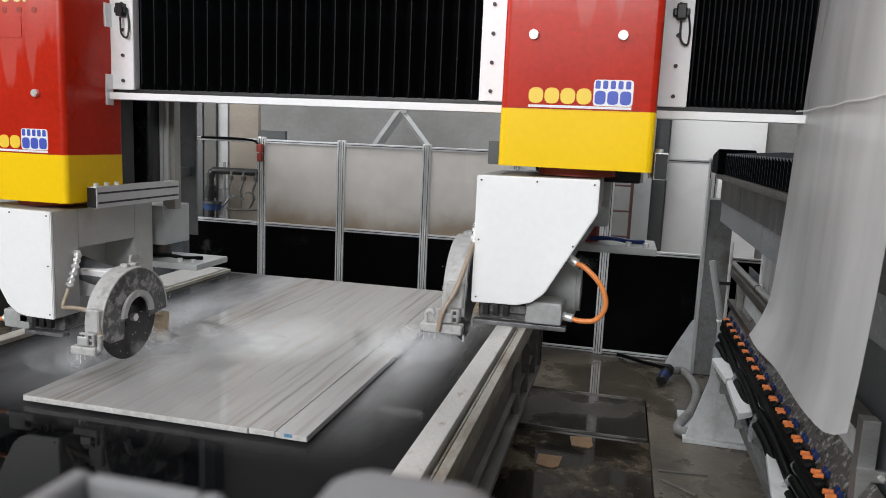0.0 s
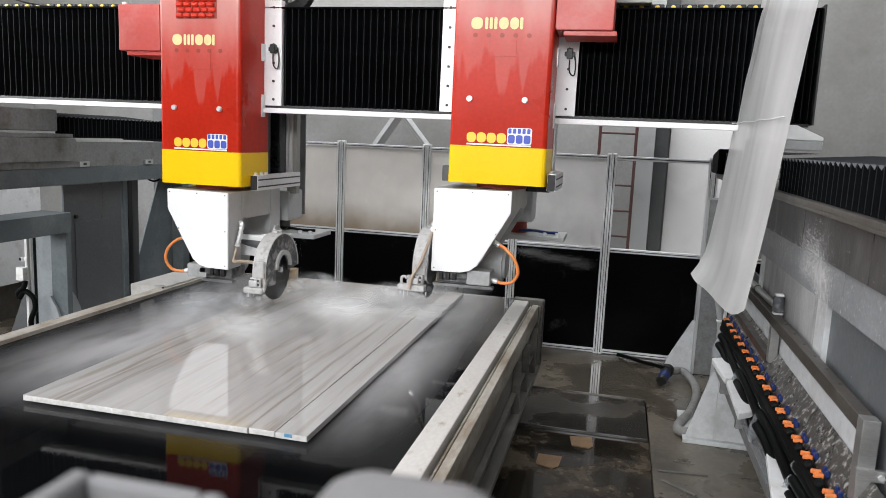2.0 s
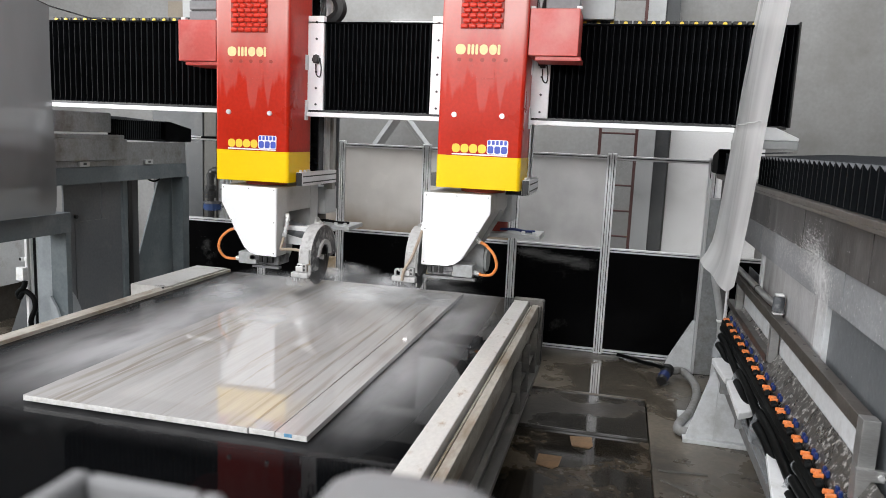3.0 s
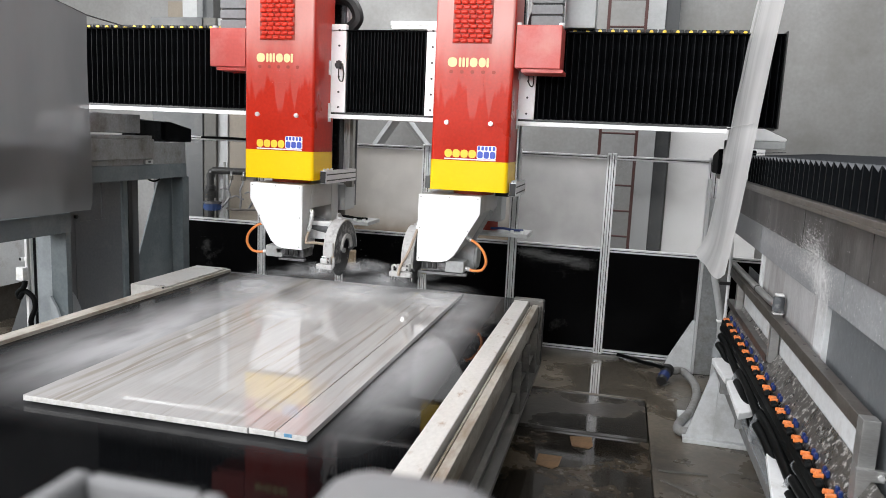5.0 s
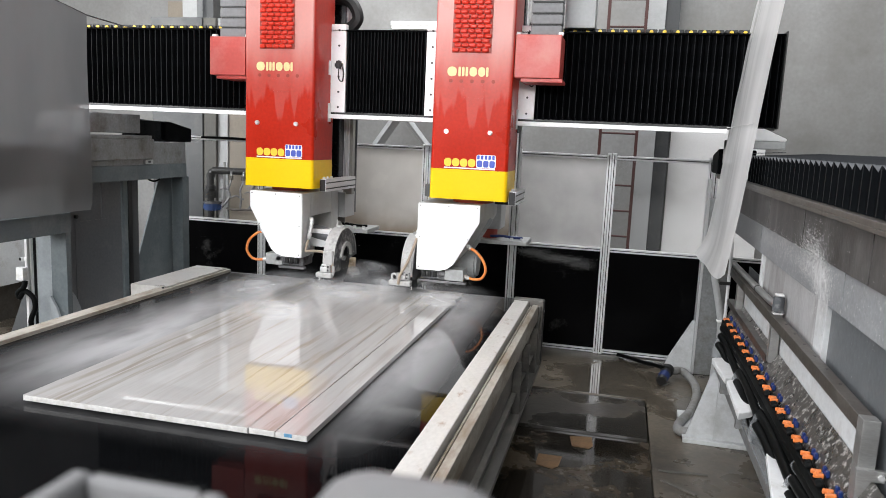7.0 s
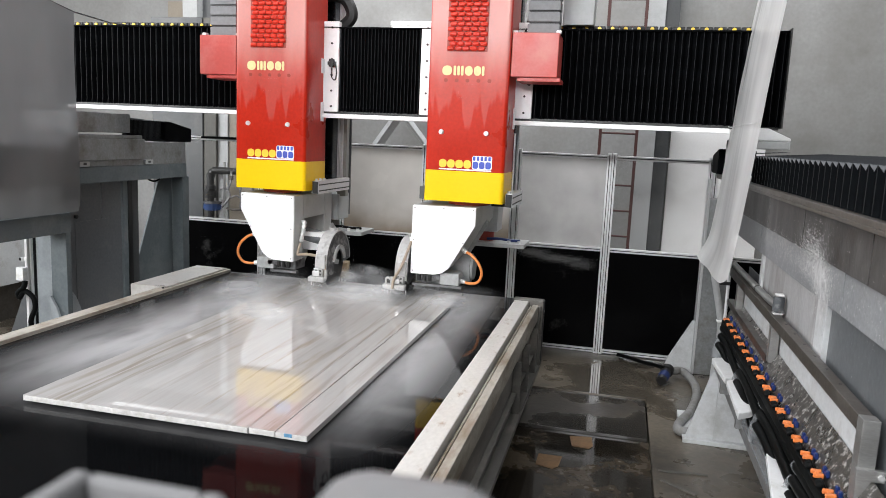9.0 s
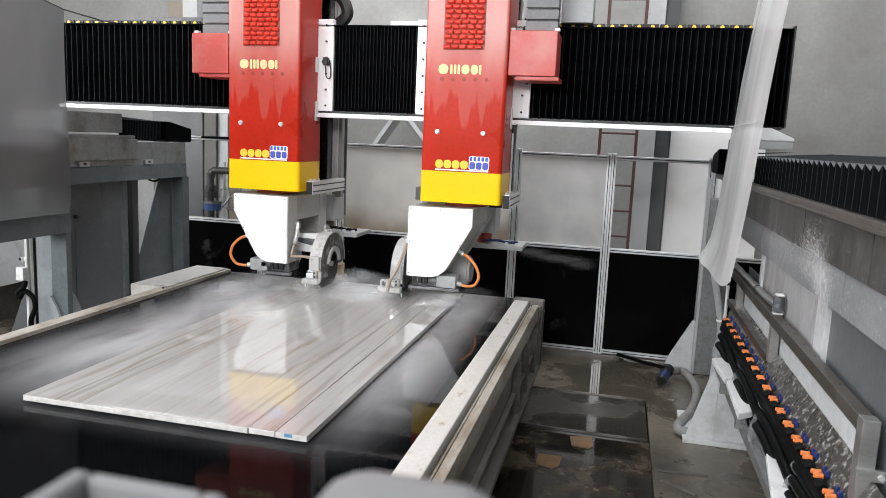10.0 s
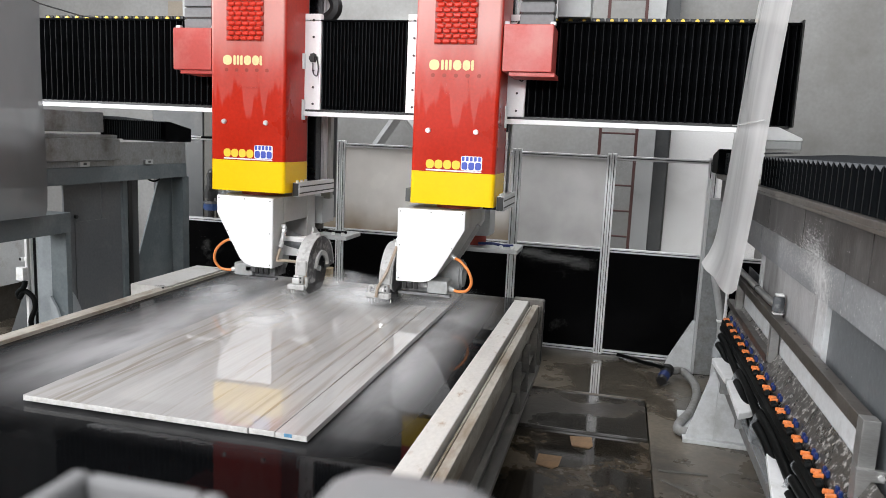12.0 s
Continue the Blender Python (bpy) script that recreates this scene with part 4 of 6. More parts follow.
    part("valve_bar", box(B(), (0.862, -5.4, 0.89), (0.908, -2.1, 0.934), 0.006), "black_hose", t)
    for k in range(19):
        y = -2.155 - 0.165 * k
        part("pipe_cap", cyl(B(), (0.868, y - 0.078, 0.936), (0.892, y - 0.084, 0.948), 0.024, 0.021, seg=12, bevel=0.005), "black_hose", t)
        bar = []
        for q in (0.018, -0.018):
            bar.append([(0.866, y + q - 0.0095), (0.903, y + q - 0.0095), (0.907, y + q + 0.0095), (0.870, y + q + 0.0095)])
        bm = B()
        for q in bar:
            prism(bm, q, "z", 0.940, 0.955, 0.003, 1)
        box(bm, (0.880, y - 0.016, 0.938), (0.892, y + 0.016, 0.953), 0.002, 1)
        v = part("valve", bm, "orange_valve", t, "orange plastic valve")
        part("blue_fitting", boxes([((0.908, y - 0.03, 0.945), (0.922, y - 0.012, 0.972)), ((0.908, y + 0.008, 0.945), (0.922, y + 0.026, 0.972)), ((0.910, y - 0.014, 0.943), (0.920, y + 0.010, 0.958))], 0.003), "blue_valve", v)
    return t


SIDE = right_side()
tagged(part("dried_splash", flakes(((-3.85, 1.655, 0.13, 0.04, 2400, 0.0006, 0.0036), (-3.98, 1.56, 0.075, 0.045, 3600, 0.0006, 0.0042), (-4.04, 1.47, 0.045, 0.06, 2600, 0.0006, 0.0045), (-3.93, 1.59, 0.05, 0.05, 3200, 0.0008, 0.0048), (-3.75, 1.585, 0.13, 0.035, 2600, 0.0006, 0.004), (-3.8, 1.69, 0.10, 0.05, 1500, 0.0006, 0.0036), (-3.4, 1.60, 0.33, 0.04, 3600, 0.0005, 0.003),
                                    (-2.8, 1.60, 0.35, 0.04, 1300, 0.0007, 0.005), (-4.0, 1.72, 0.25, 0.05, 120, 0.0006, 0.003), (-4.6, 1.50, 0.2, 0.12, 130, 0.0006, 0.003)),
                                   lambda u, v: (0.9742 if v > 1.655 else 0.9892, u, v), 0), "splash", SIDE, "white dried lime splashes", smooth=False), kind="stuff")


def hose_frame():
    t = thing("tube_frame", (0.95, -3.3, 0.985), "stained square steel tube frame over the splash tray", "frame")
    def bar(a, b, w, h):
        a, b = Vector(a), Vector(b)
        bm = box(B(), (-w / 2, 0, -h / 2), (w / 2, (b - a).length, h / 2), 0.005)
        q = (b - a).to_track_quat("Y", "Z")
        bmesh.ops.transform(bm, verts=bm.verts, matrix=Matrix.Translation(a) @ q.to_matrix().to_4x4())
        return bm
    part("top_rail", bar((0.955, -1.60, 1.229), (0.955, -4.83, 1.229), 0.05, 0.056), "brown_steel", t, "brown-stained square tube")
    part("lower_rail", bar((0.952, -1.82, 1.01), (0.952, -3.32, 1.01), 0.05, 0.045), "dark_tube", t)
    for y in (-2.15, -3.34):
        part("upright", box(B(), (0.932, y - 0.025, 1.0), (0.978, y + 0.025, 1.20), 0.004), "stainless", t)
    part("thin_post", cyl(B(), (0.925, -1.80, 0.62), (0.925, -1.80, 1.45), 0.012, seg=12), "aluminium", t)
    part("post_clamp", box(B(), (0.86, -1.83, 1.13), (0.935, -1.77, 1.155), 0.004), "black", t)
    p = part("end_post", box(B(), (0.93, -4.89, 0.60), (0.985, -4.83, 1.258), 0.004), "stainless", t)
    part("clamp", box(B(), (0.925, -4.905, 1.055), (1.02, -4.885, 1.095), 0.003), "stainless", p)
    part("clamp_bolt", cyl(B(), (1.0, -4.915, 1.075), (1.0, -4.905, 1.075), 0.01, seg=8), "chrome", p)
    for k in range(6):
        part("tapped_hole", cyl(B(), (0.962, -3.55 - 0.19 * k, 1.2565), (0.962, -3.55 - 0.19 * k, 1.2585), 0.006, seg=8), "groove", t)
    p = part("elbow", tube(B(), [(0.965, -1.7, 1.275), (0.965, -2.2, 1.278), (0.965, -2.75, 1.28), (0.966, -3.1, 1.285), (0.966, -3.27, 1.30)], 0.02, 12), "stainless", t, "steel water pipe")
    part("joint_band", cyl(B(), (0.965, -2.70, 1.28), (0.965, -2.72, 1.28), 0.022, seg=14), "groove", p)
    part("nozzle", cyl(B(), (0.965, -3.31, 1.262), (0.968, -3.30, 1.36), 0.031, 0.027, seg=16, bevel=0.012), "hose_black", p, "dark rubber nozzle")
    for lo, hi in (((0.945, -3.325, 1.352), (0.988, -3.285, 1.368)), ((0.94, -3.335, 1.255), (0.99, -3.285, 1.266))):
        part("nozzle_clip", box(B(), lo, hi, 0.006), "chrome", p)


hose_frame()
bm = tube(B(), [(0.68, -0.62, 0.075), (0.79, -0.5, 0.055), (0.87, -0.8, 0.045), (0.86, -1.15, 0.045), (0.78, -1.55, 0.045), (0.68, -1.83, 0.045), (0.66, -1.98, 0.04), (0.76, -1.98, 0.04), (0.9, -1.9, 0.05)], 0.036, 14)
solid("drain_hose", bm, "hose_grey", "grey ribbed drain hose curled on the wet floor", "hose")
t = thing("cable_plug", (0.62, -0.72, 0), "blue plug with a black cable on the floor", "plug")
part("plug", cyl(B(), (0.585, -0.86, 0.045), (0.64, -0.70, 0.10), 0.046, seg=16, bevel=0.008), "black", t)
part("plug_band", cyl(B(), (0.60, -0.816, 0.06), (0.622, -0.752, 0.082), 0.0475, seg=16), "blue_valve", t, "blue plug band")
part("plug_collar", cyl(B(), (0.635, -0.715, 0.095), (0.655, -0.66, 0.112), 0.056, seg=16, bevel=0.006), "black", t)
part("cable", tube(B(), [(0.62, -0.72, 0.13), (0.54, -0.56, 0.10), (0.43, -0.36, 0.06), (0.30, -0.14, 0.03), (0.2, -0.06, 0.02)], 0.018), "black_hose", t)


# ---- far side structure ----
def left_side():
    t = thing("side_frame", (-4.7, -2.0, 0), "blue-grey painted steel side frame of the saw", "machine frame")
    part("upper_beam", box(B(), (-4.75, -3.6, 1.57), (-4.45, -0.39, 1.715), 0.006), "blue_grey", t)
    part("splash_sheet", box(B(), (-4.50, -3.6, 1.717), (-4.455, -0.40, 1.935), 0.003), "galvanised", t, "limed grey splash sheet")
    for y in (-1.05, -1.95):
        part("bracket", box(B(), (-4.454, y - 0.06, 1.72), (-4.435, y + 0.06, 1.765), 0.004), "light_grey", t)
        part("bracket_hole", box(B(), (-4.4345, y - 0.02, 1.735), (-4.4335, y + 0.02, 1.755), 0), "groove", t)
    part("rail_cover", prism(B(), [(-0.78, 1.94), (-0.31, 1.94), (-0.31, 2.08), (-0.70, 2.145), (-0.78, 2.145)], "x", -4.95, -4.44, 0.006), "rubber", t, "black rail cover")
    part("end_sheet_edge", box(B(), (-4.53, -0.38, 1.80), (-4.51, -0.32, 1.935), 0.003), "light_grey", t)
    part("far_leg", box(B(), (-4.63, -0.40, 0.0), (-4.495, -0.28, 1.568), 0.006), "blue_grey", t)
    part("leg_gusset", prism(B(), [(-0.41, 0.2), (-0.41, 1.567), (-0.63, 1.567), (-0.98, 0.80), (-1.14, 0.45), (-1.14, 0.2)], "x", -4.64, -4.62, 0.002), "blue_grey", t)
    part("lower_beam", box(B(), (-4.75, -5.2, 1.165), (-4.45, -2.12, 1.335), 0.006), "blue_grey", t)
    part("near_leg", box(B(), (-4.635, -2.16, 0.0), (-4.475, -2.10, 1.164), 0.006), "blue_grey", t)
    part("near_leg_web", box(B(), (-4.825, -2.12, 0.0), (-4.637, -2.10, 1.164), 0.004), "lit_blue_grey", t, "steel web plate in a painted lit tone")
    part("rear_flange", box(B(), (-4.88, -2.14, 0.0), (-4.84, -2.06, 1.164), 0.004), "black", t)
    part("leg_foot", prism(B(), [(-2.2, 0.0), (-1.72, 0.0), (-1.98, 0.56), (-2.03, 0.62), (-2.09, 0.62)], "x", -4.56, -4.54, 0.002), "lit_blue_grey", t)
    part("leg_foot", prism(B(), [(-4.63, 0.0), (-4.40, 0.0), (-4.57, 0.50), (-4.63, 0.60)], "y", -2.19, -2.165, 0.002), "lit_blue_grey", t)
    for a, b in ((-2.05, -1.58), (-1.57, -1.30)):
        part("side_sheet", box(B(), (-4.60, a, 0.05), (-4.58, b, 1.568), 0.003), "side_door", t, "dark grey sheet panel")
    part("sheet_panel", box(B(), (-4.579, -1.93, 0.15), (-4.574, -1.50, 1.22), 0.003), "side_door", t)
    part("panel_knob", cyl(B(), (-4.579, -1.92, 1.27), (-4.56, -1.92, 1.27), 0.018, seg=12), "black", t)
    part("sheet_rib", box(B(), (-4.62, -1.29, 0.05), (-4.56, -1.225, 1.568), 0.004), "blue_grey", t)
    part("corner_post", box(B(), (-4.62, -1.215, 0.05), (-4.56, -1.155, 1.568), 0.004), "black", t)
    part("corner_strip", box(B(), (-4.63, -1.15, 0.05), (-4.60, -1.01, 1.568), 0.004), "dark_panel", t)
    part("loose_cable", tube(B(), [(-4.6, -0.86, 1.57), (-4.6, -0.82, 1.545), (-4.6, -0.75, 1.53), (-4.6, -0.68, 1.54), (-4.6, -0.64, 1.57)], 0.01, 6), "black_hose", t)
    return t


LEFT_SIDE = left_side()
t = thing("wall_cabinet", (-6.2, -1.2, 0), "white cabinet on a dark plinth behind the side frame", "cabinet")
part("body", box(B(), (-6.5, -1.9, 0.38), (-6.05, -0.7, 1.6), 0.01), "cap_white", t)
part("plinth", box(B(), (-6.45, -1.85, 0.0), (-6.1, -0.75, 0.379), 0.006), "brown_steel", t)
part("edge_strip", box(B(), (-6.049, -1.36, 0.38), (-6.04, -1.31, 1.6), 0.002), "black", t)
t = thing("cable_post", (-4.9, -2.12, 0), "grey post with a switch box and black cable", "post")
part("post", boxes([((-4.835, -2.24, 0.0), (-4.805, -2.20, 1.16)), ((-4.80, -2.22, 0.0), (-4.785, -2.19, 1.16))], 0.004), "aluminium", t)
part("switch_box", box(B(), (-4.875, -2.30, 0.735), (-4.798, -2.245, 0.85), 0.008), "cap_white", t)
part("plug", boxes([((-4.860, -2.26, 0.895), (-4.835, -2.245, 0.935)), ((-4.830, -2.26, 0.90), (-4.790, -2.245, 0.935))], 0.006), "cap_white", t)
part("plug_mark", box(B(), (-4.867, -2.266, 0.905), (-4.850, -2.2605, 0.93), 0.001), "black", t)
part("post_foot", prism(B(), [(-4.95, 0.72), (-4.89, 0.80), (-4.885, 0.0), (-5.25, 0.0)], "y", -2.075, -2.062, 0.002), "dark_panel", t)
part("cable", tube(B(), [(-4.798, -2.28, 0.735), (-4.805, -2.29, 0.68), (-4.865, -2.29, 0.63), (-4.850, -2.29, 0.585), (-4.805, -2.28, 0.645), (-4.730, -2.27, 0.59), (-4.715, -2.27, 0.50), (-4.760, -2.27, 0.40), (-4.765, -2.27, 0.28), (-4.775, -2.27, 0.0)], 0.022), "black_hose", t)

# ---- machine housing close to the camera ----
t = thing("machine_housing", (-0.1, -6.9, 0), "rounded machine housing, white toned down to shaded grey, with a recessed tray", "machine housing")
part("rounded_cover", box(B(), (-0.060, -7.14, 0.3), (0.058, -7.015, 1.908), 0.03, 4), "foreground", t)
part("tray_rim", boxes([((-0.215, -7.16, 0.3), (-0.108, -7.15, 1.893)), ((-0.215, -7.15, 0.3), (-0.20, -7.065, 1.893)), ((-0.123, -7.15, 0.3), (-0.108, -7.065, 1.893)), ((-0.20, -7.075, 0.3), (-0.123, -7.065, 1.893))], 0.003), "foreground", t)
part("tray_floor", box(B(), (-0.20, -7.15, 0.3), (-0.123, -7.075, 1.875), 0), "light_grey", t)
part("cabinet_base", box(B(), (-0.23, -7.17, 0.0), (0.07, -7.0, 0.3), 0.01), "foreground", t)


# ---- moving bridge ----
TIMES = (0.0, 0.5, 1.0, 1.5, 2.0, 2.5, 3.0, 3.3, 3.6, 4.0, 4.4, 5.0, 5.25, 5.5, 6.0, 6.5, 7.0, 7.6, 8.2, 9.0, 9.5, 10.0, 10.5, 11.0, 11.5, 12.0)
GANTRY_Y = (-3.983, -3.621, -3.208, -2.816, -2.400, -2.060, -1.743, -1.585, -1.465, -1.365, -1.332, -1.327, -1.327, -1.327, -1.327, -1.327, -1.327, -1.332,
            -1.388, -1.476, -1.531, -1.587, -1.645, -1.704, -1.770, -1.842)
LEFT_X = (-2.422, -2.422, -2.408, -2.383, -2.357, -2.330, -2.310, -2.299, -2.291, -2.285, -2.282, -2.281, -2.281, -2.281, -2.281, -2.281, -2.282, -2.283,
          -2.284, -2.286, -2.288, -2.290, -2.291, -2.292, -2.292, -2.292)
RIGHT_X = (0.355, 0.231, 0.076, -0.072, -0.233, -0.358, -0.480, -0.540, -0.585, -0.622, -0.634, -0.635, -0.635, -0.635, -0.635, -0.635, -0.635, -0.636,
           -0.637, -0.639, -0.640, -0.641, -0.641, -0.642, -0.644, -0.647)
LEFT_Z = (0.0,) * 12 + (-0.025, -0.048, -0.055, -0.061, -0.070, -0.076, -0.079, -0.079, -0.079, -0.079, -0.079, -0.078, -0.077, -0.076)
RIGHT_Z = (0.303, 0.267, 0.218, 0.175, 0.125, 0.081, 0.043, 0.026, 0.013, 0.001, -0.005, -0.006, -0.03, -0.055, -0.062, -0.068, -0.077, -0.081, -0.084,
           -0.084, -0.085, -0.085, -0.084, -0.083, -0.081, -0.080)
BASE = 0.9
BEAM_LEFT, BEAM_RIGHT = -5.15, 1.215


def pleat_mesh(h, depth, half):
    """One fold of the bellows: a ridge with two slanting flanks and a small hook at its foot."""
    bm = B()
    poly = [(-half, 0.0), (-0.0025, -depth), (0.0025, -depth), (half, 0.0), (half, 0.006), (-half, 0.006)]
    prism(bm, poly, "z", 0.0, h)
    for f in bm.faces:
        c = f.calc_center_median()
        # narrow ridge face takes the painted highlight
        f.material_index = 1 if c.y < -depth + 0.001 and abs(c.x) < 0.003 else 0
    box(bm, (-0.006, -depth - 0.006, 0.004), (0.006, -depth + 0.01, 0.03), 0)
    me = finish("pleat", bm, "rubber", False)
    me.materials.append(MAT["ridge"])
    return me


def bridge():
    t = thing("bridge", (0, 0, 0), "moving black bellows-covered bridge carrying two saw carriages", "machine bridge")
    part("beam", box(B(), (BEAM_LEFT, 0.04, 2.30), (BEAM_RIGHT, 0.55, 2.97), 0.01), "rubber", t)
    part("lower_beam", box(B(), (BEAM_LEFT, 0.08, 2.275), (1.0, 0.5, 2.298), 0.01), "dark_panel", t)
    part("light_strip", box(B(), (-4.95, -0.05, 2.232), (0.86, 0.04, 2.267), 0.002), "white_strip", t, "bright white strip under the bellows")
    part("lower_guide", box(B(), (-4.95, 0.0, 2.268), (1.21, 0.04, 2.29), 0.002), "black", t)
    part("top_cover", box(B(), (BEAM_LEFT, -0.02, 2.972), (BEAM_RIGHT, 0.5, 2.985), 0.002), "rubber", t)
    part("end_plate", box(B(), (BEAM_RIGHT, -0.05, 2.28), (BEAM_RIGHT + 0.012, 0.55, 3.0), 0.002), "black", t)
    part("end_bracket", prism(B(), [(0.95, 2.19), (1.30, 2.19), (1.30, 2.21), (1.14, 2.28), (0.95, 2.28)], "y", -0.02, 0.5, 0.003), "white_strip", t, "white end bracket")
    part("trolley", boxes([((0.99, -0.02, 2.125), (1.30, 0.5, 2.188)), ((0.90, 0.05, 2.0), (0.93, 0.35, 2.19)), ((0.90, 0.05, 2.12), (0.985, 0.35, 2.188))], 0.006), "light_grey", t, "grey carriage end on the side rail")
    part("far_trolley", boxes([((-4.95, -0.60, 2.02), (-4.44, 0.15, 2.195)), ((-4.52, -0.85, 1.965), (-4.425, 0.31, 2.0)), ((-4.435, -0.85, 1.77), (-4.42, 0.34, 1.964))], 0.006), "galvanised", t, "grey carriage end on the side rail")
    for lo, hi in ((0, 18), (40, 60)):
        chain = part("cable_chain", boxes([((-5.0 + 0.1 * k, 0.12, 2.988), (-4.91 + 0.1 * k, 0.28, 3.03)) for k in range(lo, hi)], 0.004), "chain_black", t)
        for k in range(lo, hi):
            part("roller", cyl(B(), (-4.955 + 0.1 * k, 0.105, 3.008), (-4.955 + 0.1 * k, 0.119, 3.008), 0.015, seg=10), "logo_yellow", chain)
    part("cable_loop", tube(B(), [(-2.6, 0.3, 3.0), (-2.42, 0.3, 3.02), (-2.3, 0.3, 3.12), (-2.36, 0.3, 3.26), (-2.5, 0.3, 3.3), (-2.9, 0.3, 3.3)], 0.055, 8), "chain_black", t)
    return t


BRIDGE = bridge()


def carriage(name, side):
    """The plate that slides along the bridge, its cable box and upright cable chain. side: where the box sits."""
    c = part(name, boxes([((-0.93, -0.02, 2.285), (0.0, 0.035, 3.03))], 0.004), "white_strip", BRIDGE, "white carriage plate with bolted edges")
    for x in (-0.06, -0.875):
        for k in range(6):
            part("bolt", cyl(B(), (x, -0.03, 2.33 + 0.13 * k), (x, -0.018, 2.33 + 0.13 * k), 0.009, seg=8), "groove", c)
    for z0, z1 in ((2.60, 2.72), (2.20, 2.36)):
        part("edge_clip", box(B(), (-0.148, -0.07, z0), (-0.125, -0.018, z1), 0.003), "aluminium", c)
    part("connector", boxes([((-0.075, -0.06, 2.655), (-0.035, -0.02, 2.72)), ((-0.09, -0.05, 2.67), (-0.02, -0.025, 2.70))], 0.004), "black", c)
    part("cable", tube(B(), [(-0.055, -0.045, 2.65), (-0.05, -0.045, 2.57), (-0.02, -0.04, 2.55), (-0.015, -0.03, 2.62), (-0.03, -0.03, 2.7)], 0.005, 6), "chain_black", c)
    if side > 0:
        part("terminal_box", box(B(), (0.20, 0.02, 3.02), (0.44, 0.30, 3.30), 0.008), "light_grey", c, "light grey terminal box")
    return c


CARRIAGE_L = carriage("left_carriage", -1)
CARRIAGE_R = carriage("right_carriage", 1)

pm = pleat_mesh(0.69, 0.045, 0.04)
PLEATS = []
for span, count in (("left", 34), ("middle", 24), ("right", 36)):
    for k in range(count):
        ob = new("pleat", pm)
        ob.parent = BRIDGE
        PLEATS.append((ob, span, (k + 0.5) / count))


def side_pleat_mesh():
    """One fold of the side bellows: a ridge towards the table and a folded, dusty top, its edge painted paler as lit.
    """
    bm = B()
    d, h, w, dip = 0.006, 0.178, 0.05, 0.024
    low = [bm.verts.new(p) for p in ((0, -w, 0), (-d, -0.005, 0), (-d, 0.005, 0), (0, w, 0))]
    up = [bm.verts.new(p) for p in ((0, -w, h - dip), (-d, -0.005, h), (-d, 0.005, h), (0, w, h - dip))]
    mid = [bm.verts.new(p) for p in ((0.03, -w, h - 0.004), (0.03, -0.002, h + 0.001), (0.03, 0.002, h + 0.001), (0.03, w, h - 0.004))]
    far = [bm.verts.new(p) for p in ((0.45, -w, h + 0.03), (0.45, -0.002, h + 0.032), (0.45, 0.002, h + 0.032), (0.45, w, h + 0.03))]
    for k in range(3):
        bm.faces.new((low[k], low[k + 1], up[k + 1], up[k])).material_index = 3 if k == 1 else 0
        bm.faces.new((up[k], up[k + 1], mid[k + 1], mid[k])).material_index = 0 if k == 1 else 1
        bm.faces.new((mid[k], mid[k + 1], far[k + 1], far[k])).material_index = 2
    bmesh.ops.recalc_face_normals(bm, faces=bm.faces)
    me = finish("pleat", bm, "side_bellows", False)
    me.materials.append(MAT["lit_bellows_edge"])
    me.materials.append(MAT["bellows_top"])
    me.materials.append(MAT["ridge"])
    return me


sm = side_pleat_mesh()
SIDE_PLEATS = []
for k in range(44):
    ob = new("pleat", sm)
    ob.parent = SIDE
    SIDE_PLEATS.append((ob, "front", (k + 0.5) / 44))
for k in range(30):
    ob = new("pleat", sm)
    ob.parent = SIDE
    SIDE_PLEATS.append((ob, "rear", (k + 0.5) / 30))
LEFT_PLEATS = []
for k in range(26):
    ob = new("pleat", sm)
    ob.parent = LEFT_SIDE
    LEFT_PLEATS.append((ob, (k + 0.5) / 26))


# ---- saw heads ----
def logo_bars(parent, x, z, y):
    """The maker's mark as plain bars."""
    def pill(a, b, c, d, rr):
        return prism(B(), rrect(a, b, c, d, rr, 3), "y", y - 0.003, y)
    for k in range(4):
        part("mark_yellow", pill(x + 0.065 * k, x + 0.065 * k + 0.06, z, z + 0.064, 0.024), "logo_yellow", parent, "yellow printed mark")
    part("mark_white", prism(B(), rrect(x + 0.262, x + 0.418, z - 0.004, z + 0.1, 0.012, 2), "y", y - 0.002, y), "logo_white", parent)
    for k in range(3):
        part("mark_blue", pill(x + 0.268 + 0.05 * k, x + 0.268 + 0.05 * k + 0.043, z + 0.002, z + 0.056, 0.014), "logo_blue", parent, "blue printed mark")
    for k in range(5):
        part("mark_blue", pill(x + 0.268 + 0.03 * k, x + 0.268 + 0.03 * k + 0.02, z + 0.064, z + 0.096, 0.006), "logo_blue", parent)
    part("mark_line", boxes([((x, y - 0.002, z - 0.016), (x + 0.415, y, z - 0.006))], 0), "logo_white", parent)


